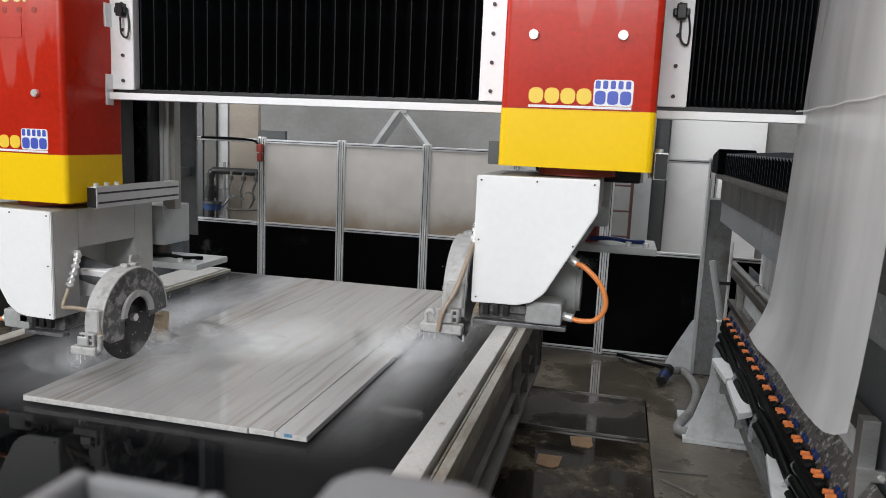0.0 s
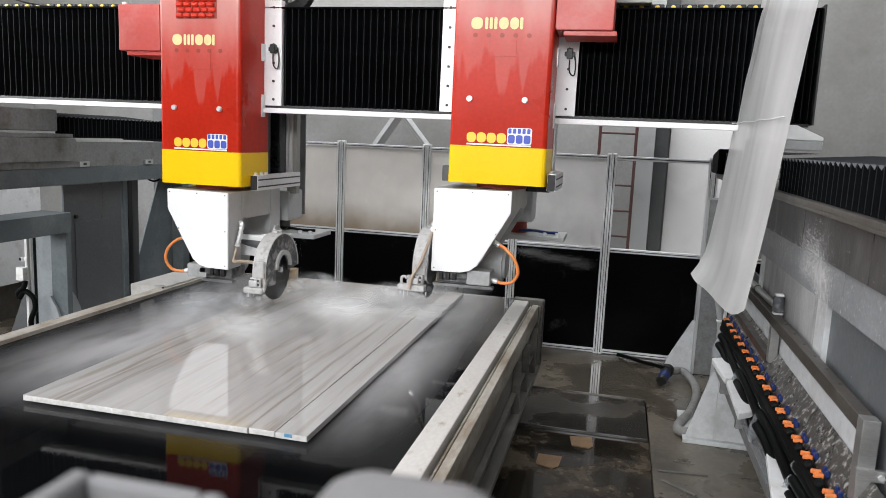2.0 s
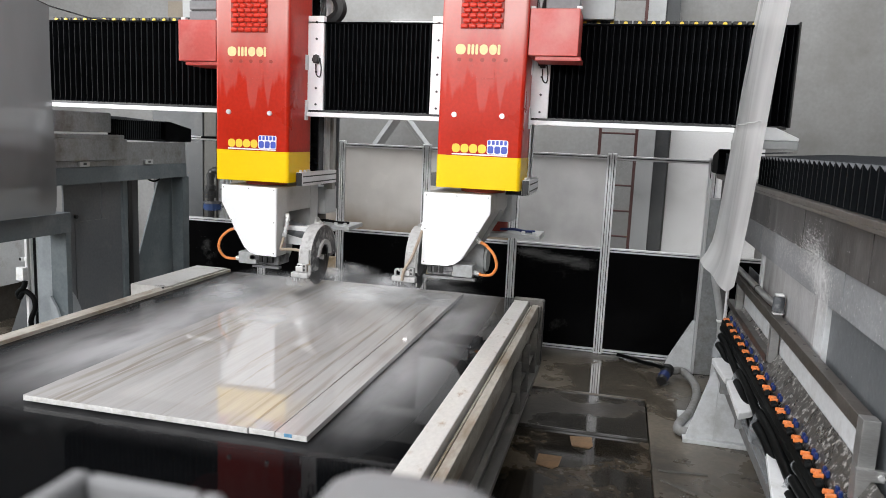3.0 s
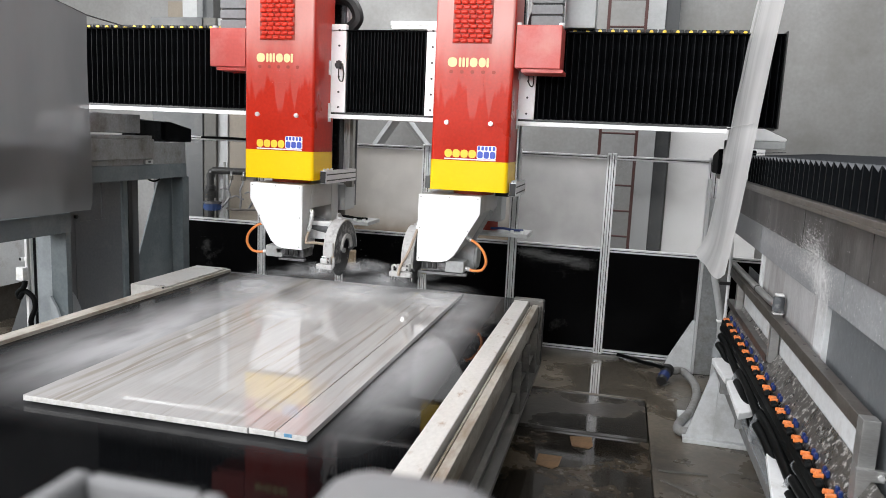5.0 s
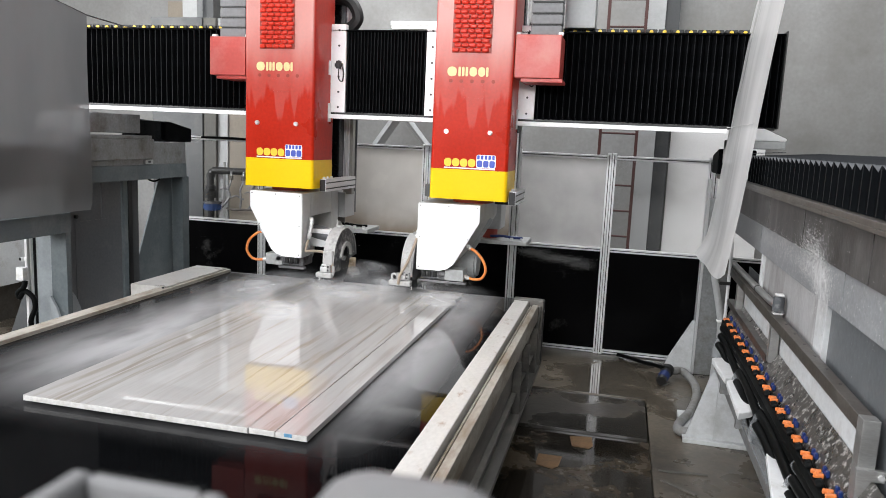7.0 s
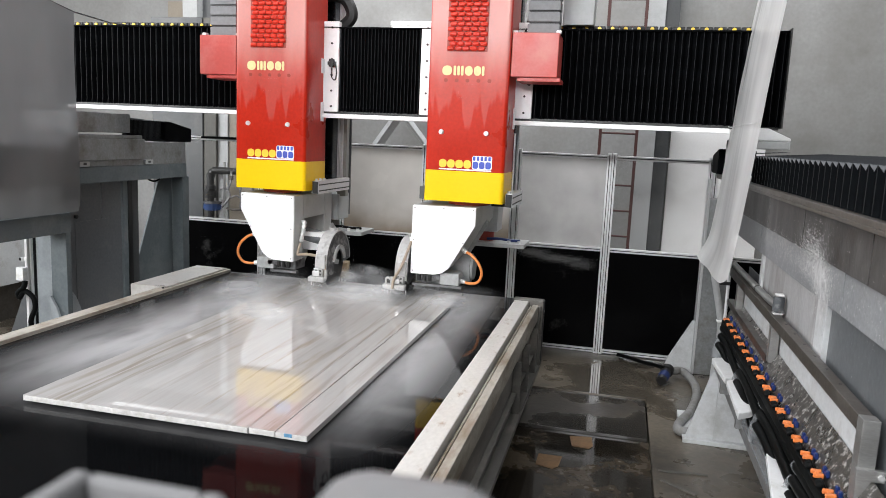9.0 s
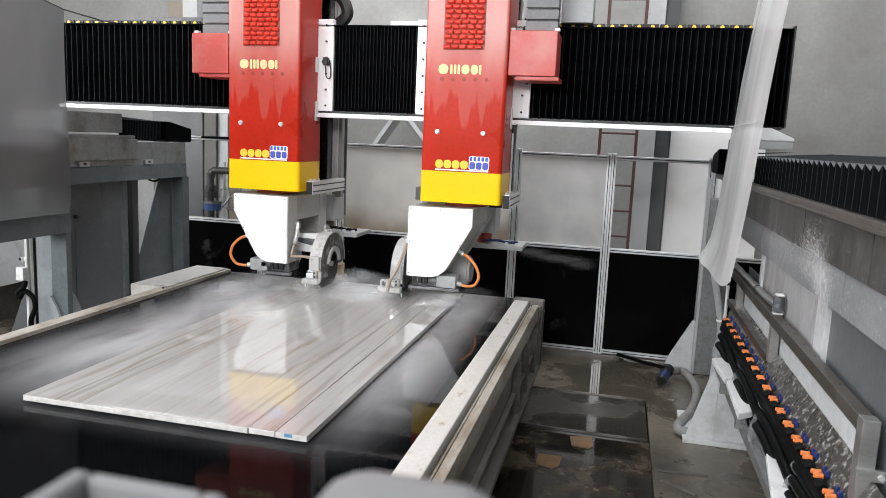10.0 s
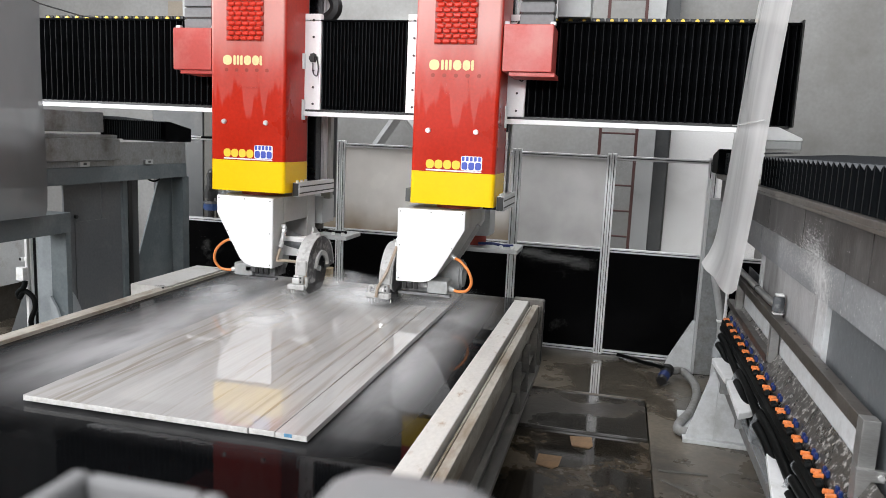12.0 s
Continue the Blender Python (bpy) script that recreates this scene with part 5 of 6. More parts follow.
def saw_head(name, s, x_plate, w_plate, x_blade, group):
    """A red column on the bridge carriage with a white saw head below. s: the side on which the blade sits."""
    t = thing(name, (0, 0, 0), "red and yellow column with a white saw head and wet blade", "saw head", group)
    origin[t] = Vector((0, 0, BASE))
    col = part("column_cover", prism(B(), rrect(-0.765, -0.135, -0.371, 0.07, 0.03), "z", 1.94, 4.2), "red", t, "red enamelled cover with chalky lime film")
    part("yellow_cover", prism(B(), rrect(-0.766, -0.134, -0.372, 0.071, 0.03), "z", 1.70, 1.9395), "yellow", t, "yellow enamelled lower cover")
    part("cover_seam", boxes([((-0.70, -0.372, 1.9385), (-0.2, -0.36, 1.9415))], 0), "red_flange", t)
    for x in (-0.642, -0.288):
        part("bolt", cyl(B(), (x, -0.395, 2.235), (x, -0.371, 2.235), 0.018, 0.020, seg=16, bevel=0.004), "chrome", col, "steel bolt head")
    scoops = []
    for r in range(26):
        for k in range(5):
            x = -0.622 + 0.059 * k + (0.016 if r % 2 else 0)
            scoops.append(((x, -0.392, 2.848 + 0.036 * r), (x + 0.056, -0.3705, 2.880 + 0.036 * r)))
    # flat darker red plate, painting the shadow in the gaps between the louvres
    v = part("vent_shade", boxes([((-0.625, -0.3735, 2.843), (-0.312, -0.370, 3.80))], 0), "red_flange", col)
    part("vent_louvres", boxes(scoops, 0.009), "red_plain", v)
    part("hatch", box(B(), (-0.52, -0.3745, 2.50), (-0.36, -0.3715, 2.60), 0.001), "red", col)
    for x, w in ((-0.655, 0.075), (-0.567, 0.02), (-0.538, 0.02), (-0.509, 0.02), (-0.478, 0.06), (-0.408, 0.055), (-0.347, 0.02)):
        part("pale_mark", prism(B(), rrect(x, x + w, 2.665, 2.738, min(0.03, w / 2.1), 3), "y", -0.3735, -0.371), "logo_pale", col, "worn pale yellow mark")
    for k in range(5):
        part("pale_mark", prism(B(), rrect(-0.64 + 0.085 * k, -0.61 + 0.085 * k, 2.615, 2.642, 0.012, 3), "y", -0.373, -0.371), "red_flange", col)
    x0, x1, z0, z1 = (-1.105, -0.772, 2.624, 2.943) if s > 0 else (-0.131, 0.219, 2.667, 2.993)
    cb = part("cable_box", box(B(), (x0, -0.35, z0), (x1, -0.03, z1), 0.008), "pink_box", t, "faded red cable box")
    part("box_flange", box(B(), (x0 + 0.05, -0.33, z0 - 0.03), (x1 + 0.022, -0.04, z0 - 0.001), 0.004), "pink_box", cb)
    for x in (x0 + 0.012, x1 - 0.012):
        part("box_clip", box(B(), (x - 0.02, -0.30, z1), (x + 0.02, -0.26, z1 + 0.025), 0.006), "cap_white", cb)
    part("cable_elbow", tube(B(), [(x0 + 0.05, -0.02, z1 - 0.02), (x0 + 0.06, 0.0, z1 + 0.10), (x0 + 0.10, 0.03, z1 + 0.22)], 0.016, 8), "chain_black", cb)
    xc = x0 + (0.06 if s > 0 else 0.10)
    ch = part("upright_chain", box(B(), (xc + 0.01, -0.27, z1 + 0.002), (xc + 0.23, -0.15, z1 + 0.95), 0), "groove", t, "grey upright cable chain")
    for k in range(11):
        part("chain_link", box(B(), (xc, -0.285, z1 + 0.004 + 0.083 * k), (xc + 0.24, -0.14, z1 + 0.074 + 0.083 * k), 0.006), "chain", ch)
    logo_bars(col, -0.65, 1.962, -0.3712)
    part("back_slide", box(B(), (-0.66, 0.075, 1.75), (-0.24, 0.299, 4.1), 0.006), "dark_panel", t)
    if s > 0:
        part("back_column", box(B(), (-0.70, 0.36, 1.72), (-0.194, 0.50, 4.1), 0.008), "black_gloss", t, "glossy wet black column back")
        part("back_edge", boxes([((-0.193, 0.47, 1.72), (-0.171, 0.50, 4.0)), ((-0.167, 0.475, 1.72), (-0.142, 0.50, 4.0))], 0.002), "aluminium", t)
        part("back_rail", box(B(), (-0.20, 0.505, 1.60), (-0.114, 0.57, 4.0), 0.004), "olive_plate", t, "dull beige-grey rail")
        part("rail_plate", box(B(), (-0.40, 0.92, 1.385), (-0.229, 0.94, 2.9), 0.003), "grey_sheet", t, "grey hanging sheet")
        part("plate_bracket", box(B(), (-0.36, 0.571, 1.78), (-0.26, 0.919, 1.84), 0.004), "dark_panel", t)
    else:
        part("back_column", box(B(), (-0.68, 0.30, 1.62), (-0.16, 0.44, 4.1), 0.01), "black_gloss", t, "black column back")
        part("back_edge", box(B(), (-0.16, 0.40, 1.62), (-0.146, 0.44, 4.0), 0.002), "aluminium", t)
        part("edge_strip", box(B(), (-0.133, 0.035, 1.66), (-0.122, 0.075, 2.25), 0.002), "aluminium", t)
    dx = -0.04 if s > 0 else -0.17
    # cross arm on the side and actuator with the suction plate behind
    arm_x, y0, y1 = (-0.125, -0.24, 0.48) if s > 0 else (-0.126, -0.30, 0.25)
    a = part("cross_arm", box(B(), (arm_x, y0, 1.67), (arm_x + 0.057, y1, 1.78), 0.004), "aluminium", t, "aluminium profile arm")
    for z in (1.692, 1.742):
        part("arm_groove", box(B(), (arm_x + 0.0572, y0 + 0.01, z), (arm_x + 0.059, y1 - 0.01, z + 0.01), 0), "groove", a)
    part("arm_end", box(B(), (arm_x + 0.004, y0 - 0.0045, 1.674), (arm_x + 0.053, y0 - 0.0005, 1.776), 0), "black", a)
    for q in (0.04, 0.12, 0.20):
        part("arm_bolt", cyl(B(), (arm_x + 0.022, y0 + q, 1.78), (arm_x + 0.022, y0 + q, 1.797), 0.013, seg=10), "chrome", a)
    if s < 0:
        part("cross_arm", box(B(), (-0.82, -0.30, 1.70), (-0.767, 0.33, 1.80), 0.004), "dark_panel", t)
    part("actuator", box(B(), (-0.36 + dx, 0.48, 1.375), (-0.13 + dx, 0.75, 1.62), 0.012), "light_grey", t, "grey lifting actuator")
    part("actuator_flange", cyl(B(), (-0.25 + dx, 0.60, 1.285), (-0.25 + dx, 0.60, 1.375), 0.075, seg=20), "red_flange" if s < 0 else "brown_steel", t)
    p = part("suction_plate", box(B(), (-0.5 + dx, 0.42, 1.247), (0.125 + dx, 0.78, 1.285), 0.006), "light_grey", t, "grey suction plate")
    part("plate_hose", tube(B(), [(-0.22 + dx, 0.49, 1.31), (-0.1 + dx, 0.47, 1.32), (-0.02 + dx, 0.51, 1.305), (0.06 + dx, 0.59, 1.297)], 0.012, 8), "black_hose" if s > 0 else "blue_valve", p)
    for x in (-0.02, 0.07):
        part("plate_bolt", cyl(B(), (x + dx, 0.47, 1.285), (x + dx, 0.47, 1.307), 0.016, seg=10), "chrome", p)
    part("turn_flange", cyl(B(), (-0.45, -0.10, 1.665), (-0.45, -0.10, 1.70), 0.17, seg=32), "red_flange", t, "red oxide turning flange")

    # head: profile across, slanting on the motor side
    xb = x_plate + w_plate / 2 * s          # blade-side edge
    xo = x_plate - w_plate / 2 * s          # motor-side edge
    full = [(xb, 1.105), (xb, 1.655), (xo, 1.66), (xo, 1.52), (xo + s * 0.165, 1.225), (xo + s * 0.20, 1.165), (xo + s * 0.25, 1.125), (xo + s * 0.31, 1.108)]
    inner = [(xb - s * 0.20, 1.12), (xb - s * 0.20, 1.655), (xo, 1.66), (xo, 1.52), (xo + s * 0.165, 1.225), (xo + s * 0.22, 1.15)]
    bar_ = [(xb, 1.45), (xb, 1.655), (xb - s * 0.2, 1.655), (xb - s * 0.2, 1.45)]
    part("front_plate", prism(B(), full, "y", -0.392, -0.372, 0.004), "white", t, "white enamelled front plate")
    body = part("head_body", prism(B(), full, "y", -0.371, -0.20, 0.003), "body_grey", t, "pale grey saw head casting")
    part("body_core", prism(B(), inner, "y", -0.1995, 0.26, 0.003), "body_grey", body)
    part("body_bridge", prism(B(), bar_, "y", -0.1995, 0.26, 0.003), "body_grey", body)
    part("slant_flange", prism(B(), [(xo + s * 0.02, 1.53), (xo + s * 0.19, 1.21), (xo + s * 0.15, 1.19), (xo - s * 0.025, 1.50)], "y", 0.10, 0.125, 0.003), "motor_grey", body, "grey slanted stiffener")
    part("body_rear", prism(B(), [(x, max(z, 1.2)) for x, z in full[:4]] + [(xo + s * 0.17, 1.21)], "y", 0.261, 0.43, 0.003), "body_grey", body)
    for x, z in ((xb - s * 0.02, 1.635), (xb - s * 0.02, 1.38), (xb - s * 0.02, 1.13), (x_plate, 1.64), (xo + s * 0.02, 1.64), (xo + s * 0.09, 1.38)):
        part("screw", cyl(B(), (x, -0.396, z), (x, -0.392, z), 0.004, seg=8), "groove", body)
    # motor and gearbox
    mx0, mx1 = xo + s * 0.40, xo + s * (0.13 if s > 0 else 0.06)
    m = part("motor", cyl(B(), (mx0, -0.02, 1.125), (mx1, -0.02, 1.125), 0.118, seg=28, bevel=0.02), "motor_grey", t, "grey finned electric motor")
    for k in range(7):
        a_ = radians(-150 + 20 * k)
        part("fin", boxes([((min(mx0, mx1) + 0.05, -0.02 + 0.116 * math.cos(a_) - 0.004, 1.125 + 0.116 * math.sin(a_) - 0.004), (max(mx0, mx1) - 0.06, -0.02 + 0.13 * math.cos(a_) + 0.004, 1.125 + 0.124 * math.sin(a_) + 0.004))], 0), "body_grey", m)
    g0, g1 = sorted((xb - s * 0.30, xb - s * 0.02))
    part("gearbox", boxes([((g0, -0.30, 1.02), (g1, -0.10, 1.10)), ((g0 + 0.04, -0.34, 1.055), (g1 - 0.06, -0.30, 1.10))], 0.006), "guard", t)
    for k in range(3):
        x = (xb - s * (0.06 + 0.045 * k))
        part("coupling", box(B(), (x - 0.014, -0.36, 1.045), (x + 0.014, -0.33, 1.095), 0.004), "black", t)
    j0, j1 = sorted((xo + s * 0.12, xo + s * 0.28))
    part("junction_box", box(B(), (j0, -0.34, 1.02), (j1, -0.18, 1.12), 0.012), "motor_grey", t, "grey motor junction box")
    q0, q1 = sorted((xb, xo + s * (0.24 if s > 0 else 0.1)))
    part("base_bar", box(B(), (q0, -0.33, 0.995), (q1, -0.28, 1.015), 0.003), "guard", t)
    # orange hose
    h = part("power_hose", tube(B(), [(xo + s * 0.08, -0.31, 1.30), (xo + s * 0.03, -0.33, 1.28), (xo - s * 0.035, -0.34, 1.215), (xo - s * 0.06, -0.33, 1.13), (xo - s * 0.025, -0.31, 1.06), (xo + s * 0.04, -0.30, 1.045), (xo + s * 0.09, -0.29, 1.052)], 0.0112, 10), "orange", t, "orange rubber power hose")
    for p0, p1 in (((xo + s * 0.12, -0.30, 1.328), (xo + s * 0.073, -0.313, 1.296)), ((xo + s * 0.075, -0.29, 1.05), (xo + s * 0.125, -0.28, 1.056))):
        part("gland", cyl(B(), p0, p1, 0.019, seg=12), "chrome", h)
    # blade and guard
    cy, cz, R = -0.16, 1.097, 0.225
    spin = part("blade", cyl(B(), (x_blade - 0.003, cy, cz), (x_blade + 0.003, cy, cz), R, seg=64), "blade", t, "wet steel saw blade")
    part("blade_flange", cyl(B(), (x_blade - 0.02 * s, cy, cz), (x_blade + s * 0.02, cy, cz), 0.06, seg=28, bevel=0.003), "blade", spin)
    part("spindle_nut", cyl(B(), (x_blade + 0.02 * s, cy, cz), (x_blade + s * 0.045, cy, cz), 0.022, seg=6), "chrome", spin)
    arc = [(cy + 0.262 * math.cos(radians(a)), cz + 0.262 * math.sin(radians(a))) for a in range(0, 193, 8)]
    hole = [(cy + 0.095 * math.cos(radians(a)), cz + 0.02 + 0.095 * math.sin(radians(a))) for a in range(180, -1, -12)]
    prof = arc + [(cy - 0.20, cz - 0.09), (cy - 0.10, cz - 0.09)] + hole + [(cy + 0.10, cz - 0.02)]
    xa, xc = x_blade + s * 0.048, x_blade + s * 0.036
    g = part("blade_guard", prism(B(), prof, "x", min(xa, xc), max(xa, xc), 0.002), "guard_face", t, "water-stained steel blade guard")
    back = arc + [(cy - 0.20, cz - 0.09), (cy + 0.10, cz - 0.02)]
    part("guard_back", prism(B(), back, "x", x_blade - 0.05 - 0.004, x_blade - 0.042, 0.001) if s > 0 else prism(B(), back, "x", x_blade + 0.042, x_blade + 0.054, 0.001), "guard", g)
    bm = B()
    ring = []
    for a in range(0, 193, 8):
        c, sn = math.cos(radians(a)), math.sin(radians(a))
        ring.append([bm.verts.new((x_blade + dx, cy + r * c, cz + r * sn)) for dx, r in ((-0.05, 0.262), (0.05, 0.262), (0.05, 0.27), (-0.05, 0.27))])
    for u, w in zip(ring, ring[1:]):
        for k in range(4):
            bm.faces.new((u[k], u[(k + 1) % 4], w[(k + 1) % 4], w[k]))
    bm.faces.new(ring[0]), bm.faces.new(ring[-1][::-1])
    bmesh.ops.recalc_face_normals(bm, faces=bm.faces)
    part("guard_rim", bm, "guard_rim", g, "pale guard rim")
    lip = [(cy + r * math.cos(radians(a)), cz + 0.02 + r * math.sin(radians(a))) for r, rng in ((0.128, range(180, -1, -12)), (0.094, range(0, 181, 12))) for a in rng]
    lx0, lx1 = sorted((x_blade + s * 0.049, x_blade + s * 0.066))
    part("guard_lip", prism(B(), lip, "x", lx0, lx1, 0.001), "guard_rim", g)
    # arm from the head to the guard
    a0, a1 = sorted((xb - s * 0.16, x_blade - s * 0.045))
    arm = part("spindle_housing", cyl(B(), (a0 if s > 0 else a1, -0.10, 1.33), (a1 if s > 0 else a0, -0.12, 1.27), 0.076, 0.058, seg=24, bevel=0.008), "grey_sheet", t, "grey spindle housing in the recess")
    part("housing_wedge", prism(B(), [(-0.19, 1.335), (-0.11, 1.345), (-0.10, 1.20), (-0.125, 1.17)], "x", a0 + 0.01, a1 - 0.01, 0.006), "white", arm)
    part("bracket", prism(B(), [(-0.02, 1.40), (0.03, 1.40), (0.09, 1.36), (0.09, 1.335), (-0.04, 1.335)], "x", a1 - 0.05, a1 - 0.035, 0.003), "guard_rim", arm)
    for k in range(4):
        y, z = -0.09 + 0.025 * (k % 2), 1.30 + 0.03 * (k // 2)
        part("housing_screw", cyl(B(), (a1 - 0.004 if s > 0 else a0 + 0.004, y - 0.04, z - 0.02), (a1 + 0.006 if s > 0 else a0 - 0.006, y - 0.04, z - 0.02), 0.006, seg=6), "black", arm)
    for y, z in ((cy - 0.02, cz + 0.272), (cy + 0.05, cz + 0.267)):
        part("guard_lug", box(B(), (x_blade - 0.02, y - 0.014, z - 0.004), (x_blade + 0.02, y + 0.014, z + 0.016), 0.003), "guard_rim", g)
    # water block at the front of the guard, with its hoses
    off = -0.045 if s < 0 else 0.0
    bz = cz + 0.068
    w = part("water_block", boxes([((x_blade - 0.085 + off, cy - 0.335, bz - 0.19), (x_blade + 0.055, cy - 0.275, bz - 0.148)),
                                   ((x_blade - 0.04, cy - 0.315, bz - 0.148), (x_blade + 0.035, cy - 0.255, bz - 0.085)),
                                   ((x_blade - 0.03, cy - 0.29, bz - 0.085), (x_blade + 0.045, cy - 0.24, bz + 0.03))], 0.006), "guard_rim", t, "pale water nozzle block")
    part("valve_body", boxes([((x_blade - 0.048, cy - 0.33, bz - 0.142), (x_blade + 0.012, cy - 0.316, bz - 0.098)), ((x_blade - 0.042, cy - 0.322, bz - 0.09), (x_blade + 0.0, cy - 0.30, bz - 0.08))], 0.004), "chrome", w)
    part("side_fitting", tube(B(), [(x_blade + s * 0.045, cy - 0.30, bz - 0.17), (x_blade + s * 0.06, cy - 0.30, bz - 0.15), (x_blade + s * 0.06, cy - 0.30, bz - 0.09)], 0.014, 10), "guard_rim", w)
    for k, (dx_, n_) in enumerate(((-0.07, 0.035), (-0.045, 0.05), (-0.02, 0.03))):
        part("water_drip", cyl(B(), (x_blade + dx_ + off, cy - 0.31, bz - 0.19 - n_), (x_blade + dx_ + off, cy - 0.31, bz - 0.19), 0.001, 0.002, seg=6), "drop", w)
    part("nozzle", cyl(B(), (x_blade - s * 0.06, cy - 0.31, bz - 0.22), (x_blade - s * 0.06, cy - 0.31, bz - 0.19), 0.005, seg=8), "chrome", w)
    part("block_screw", boxes([((x_blade - 0.03, cy - 0.319, bz - 0.105), (x_blade - 0.015, cy - 0.315, bz - 0.09)), ((x_blade + 0.01, cy - 0.319, bz - 0.105), (x_blade + 0.025, cy - 0.315, bz - 0.09)),
                               ((x_blade - 0.03, cy - 0.319, bz - 0.135), (x_blade - 0.015, cy - 0.315, bz - 0.12)), ((x_blade + 0.01, cy - 0.319, bz - 0.135), (x_blade + 0.025, cy - 0.315, bz - 0.12))], 0), "groove", w)
    if s < 0:
        part("water_hose", tube(B(), [(x_blade + 0.066, -0.38, 1.36), (x_blade + 0.05, -0.43, 1.28), (x_blade + 0.015, -0.475, 1.16), (x_blade - 0.03, -0.50, 1.07), (x_blade - 0.045, -0.505, 0.99)], 0.0115, 10), "clear_hose", w, "brownish milky water hose")
        part("loop_hose", tube(B(), [(x_blade - 0.10, -0.48, 1.0), (x_blade - 0.105, -0.48, 1.055), (x_blade - 0.085, -0.48, 1.07), (x_blade - 0.07, -0.48, 1.055)], 0.009, 8), "guard_rim", w)
        beads = [(x_blade + 0.08, -0.30, 1.475), (x_blade + 0.082, -0.34, 1.47), (x_blade + 0.075, -0.36, 1.43), (x_blade + 0.068, -0.378, 1.365)]
    else:
        part("water_hose", tube(B(), [(xb + 0.03, -0.315, 1.255), (xb + 0.025, -0.34, 1.20), (xb + 0.03, -0.355, 1.165), (xb + 0.10, -0.375, 1.175), (x_blade - 0.05, -0.40, 1.175), (x_blade + 0.02, -0.425, 1.145), (x_blade + 0.04, -0.435, 1.08), (x_blade + 0.045, -0.44, 1.02)], 0.0115, 10), "clear_hose", w, "milky water hose")
        beads = [(xb + 0.005, -0.235, 1.43), (xb + 0.03, -0.24, 1.43), (xb + 0.034, -0.26, 1.38), (xb + 0.034, -0.29, 1.31), (xb + 0.03, -0.31, 1.265)]
    part("hose_fitting", tube(B(), beads, 0.014, 10), "chrome", w, "shiny hose fitting")
    for p0, p1 in zip(beads[1:], beads[2:]):
        c0, c1 = Vector(p0), Vector(p1)
        for f in (0.25, 0.75):
            c = c0.lerp(c1, f)
            e = (c1 - c0).normalized() * 0.008
            part("fitting_nut", cyl(B(), c - e, c + e, 0.021, seg=6), "chrome", w)
    part("splash_flap", prism(B(), [(cy + 0.25, cz - 0.05), (cy + 0.31, cz - 0.04), (cy + 0.29, cz - 0.20), (cy + 0.26, cz - 0.19)], "x", x_blade - 0.03, x_blade + 0.035, 0.002), "flap", t, "tan rubber splash flap")
    return t


HEAD_L = saw_head("saw_head", 1, -0.46, 0.48, 0.045, "saw heads")
HEAD_R = saw_head("saw_head", -1, -0.59, 0.51, -0.915, "saw heads")


# ---- plastic curtains on the bridge ----
def curtain(name, mat, y_far, y_near, lo_far, lo_near, hi_far, hi_near, wave, arm, fold=0.0):
    """A hanging sheet in its own space: x across it, y along it, origin at its foot."""
    bm = B()
    n, m = 18, 26
    grid = []
    for j in range(m + 1):
        v = j / m
        row = []
        for i in range(n + 1):
            u = i / n
            y = y_far + (y_near - y_far) * u
            lo, hi = lo_far + (lo_near - lo_far) * u, hi_far + (hi_near - hi_far) * u
            lo += 0.06 * max(0.0, (u - 0.85) / 0.15) ** 2 + (0.035 * max(0.0, (0.15 - u) / 0.15) ** 2 if wave > 0.016 else 0.0)
            z = lo + (hi - lo) * v
            x = wave * math.sin(u * 6.0 + 1.2 * v) * (1 - 0.5 * v) + fold * math.sin(9 * u + 4 * v) * math.sin(3 * v + 2 * u) * math.sin(math.pi * u) + fold * 0.8 * max(0.0, 1 - 9 * u) * max(0.0, 1 - 12 * v) + 0.012 * math.sin(5 * v + 1) - 0.06 * max(0.0, 1 - v * 9) ** 2 * (1 - u)
            row.append(bm.verts.new((x, y, z)))
        grid.append(row)
    for j in range(m):
        for i in range(n):
            bm.faces.new((grid[j][i], grid[j][i + 1], grid[j + 1][i + 1], grid[j + 1][i]))
    bmesh.ops.solidify(bm, geom=bm.faces[:], thickness=0.003)
    ob = new(name, finish(name, bm, mat, True))
    origin[ob] = Vector((0, 0, 0))
    part("hanging_rod", tube(B(), [(0, y_near, hi_near), (0, y_far, hi_far), (0, arm, hi_far)], 0.006, 8, 2), "groove", ob)
    return tagged(ob, "milky plastic splash curtain hanging from the bridge end", "curtain", "splash curtains")


CURTAIN_R = curtain("splash_curtain", "curtain", 0.05, -1.25, -0.04, -0.01, 2.1, 2.1, 0.02, 0.1)
bm = tube(B(), [(-0.022 + 0.002 * math.sin(k), -1.22 + 0.1 * k, 1.0 + 0.003 * math.sin(1.7 * k)) for k in range(13)], 0.003, 6, 3)
part("crease", bm, "curtain", CURTAIN_R, "pale crease across the sheet")
CURTAIN_L = curtain("splash_curtain", "shaded_curtain", -0.66, -2.3, 0.0, 0.0, 1.64, 1.92, 0.015, 0.1, 0.05)
CURTAIN_FOOT_R, CURTAIN_FOOT_L = (0.775, 1.28), (-4.35, 1.352)
LEAN = ((-3.98, 3.0), (-2.06, 4.3), (-1.84, 4.9), (-1.33, 6.4))


def lean(g):
    for (a, p), (b, q) in zip(LEAN, LEAN[1:]):
        if g <= b:
            return p + (q - p) * max(0.0, (g - a) / (b - a))
    return LEAN[-1][1]


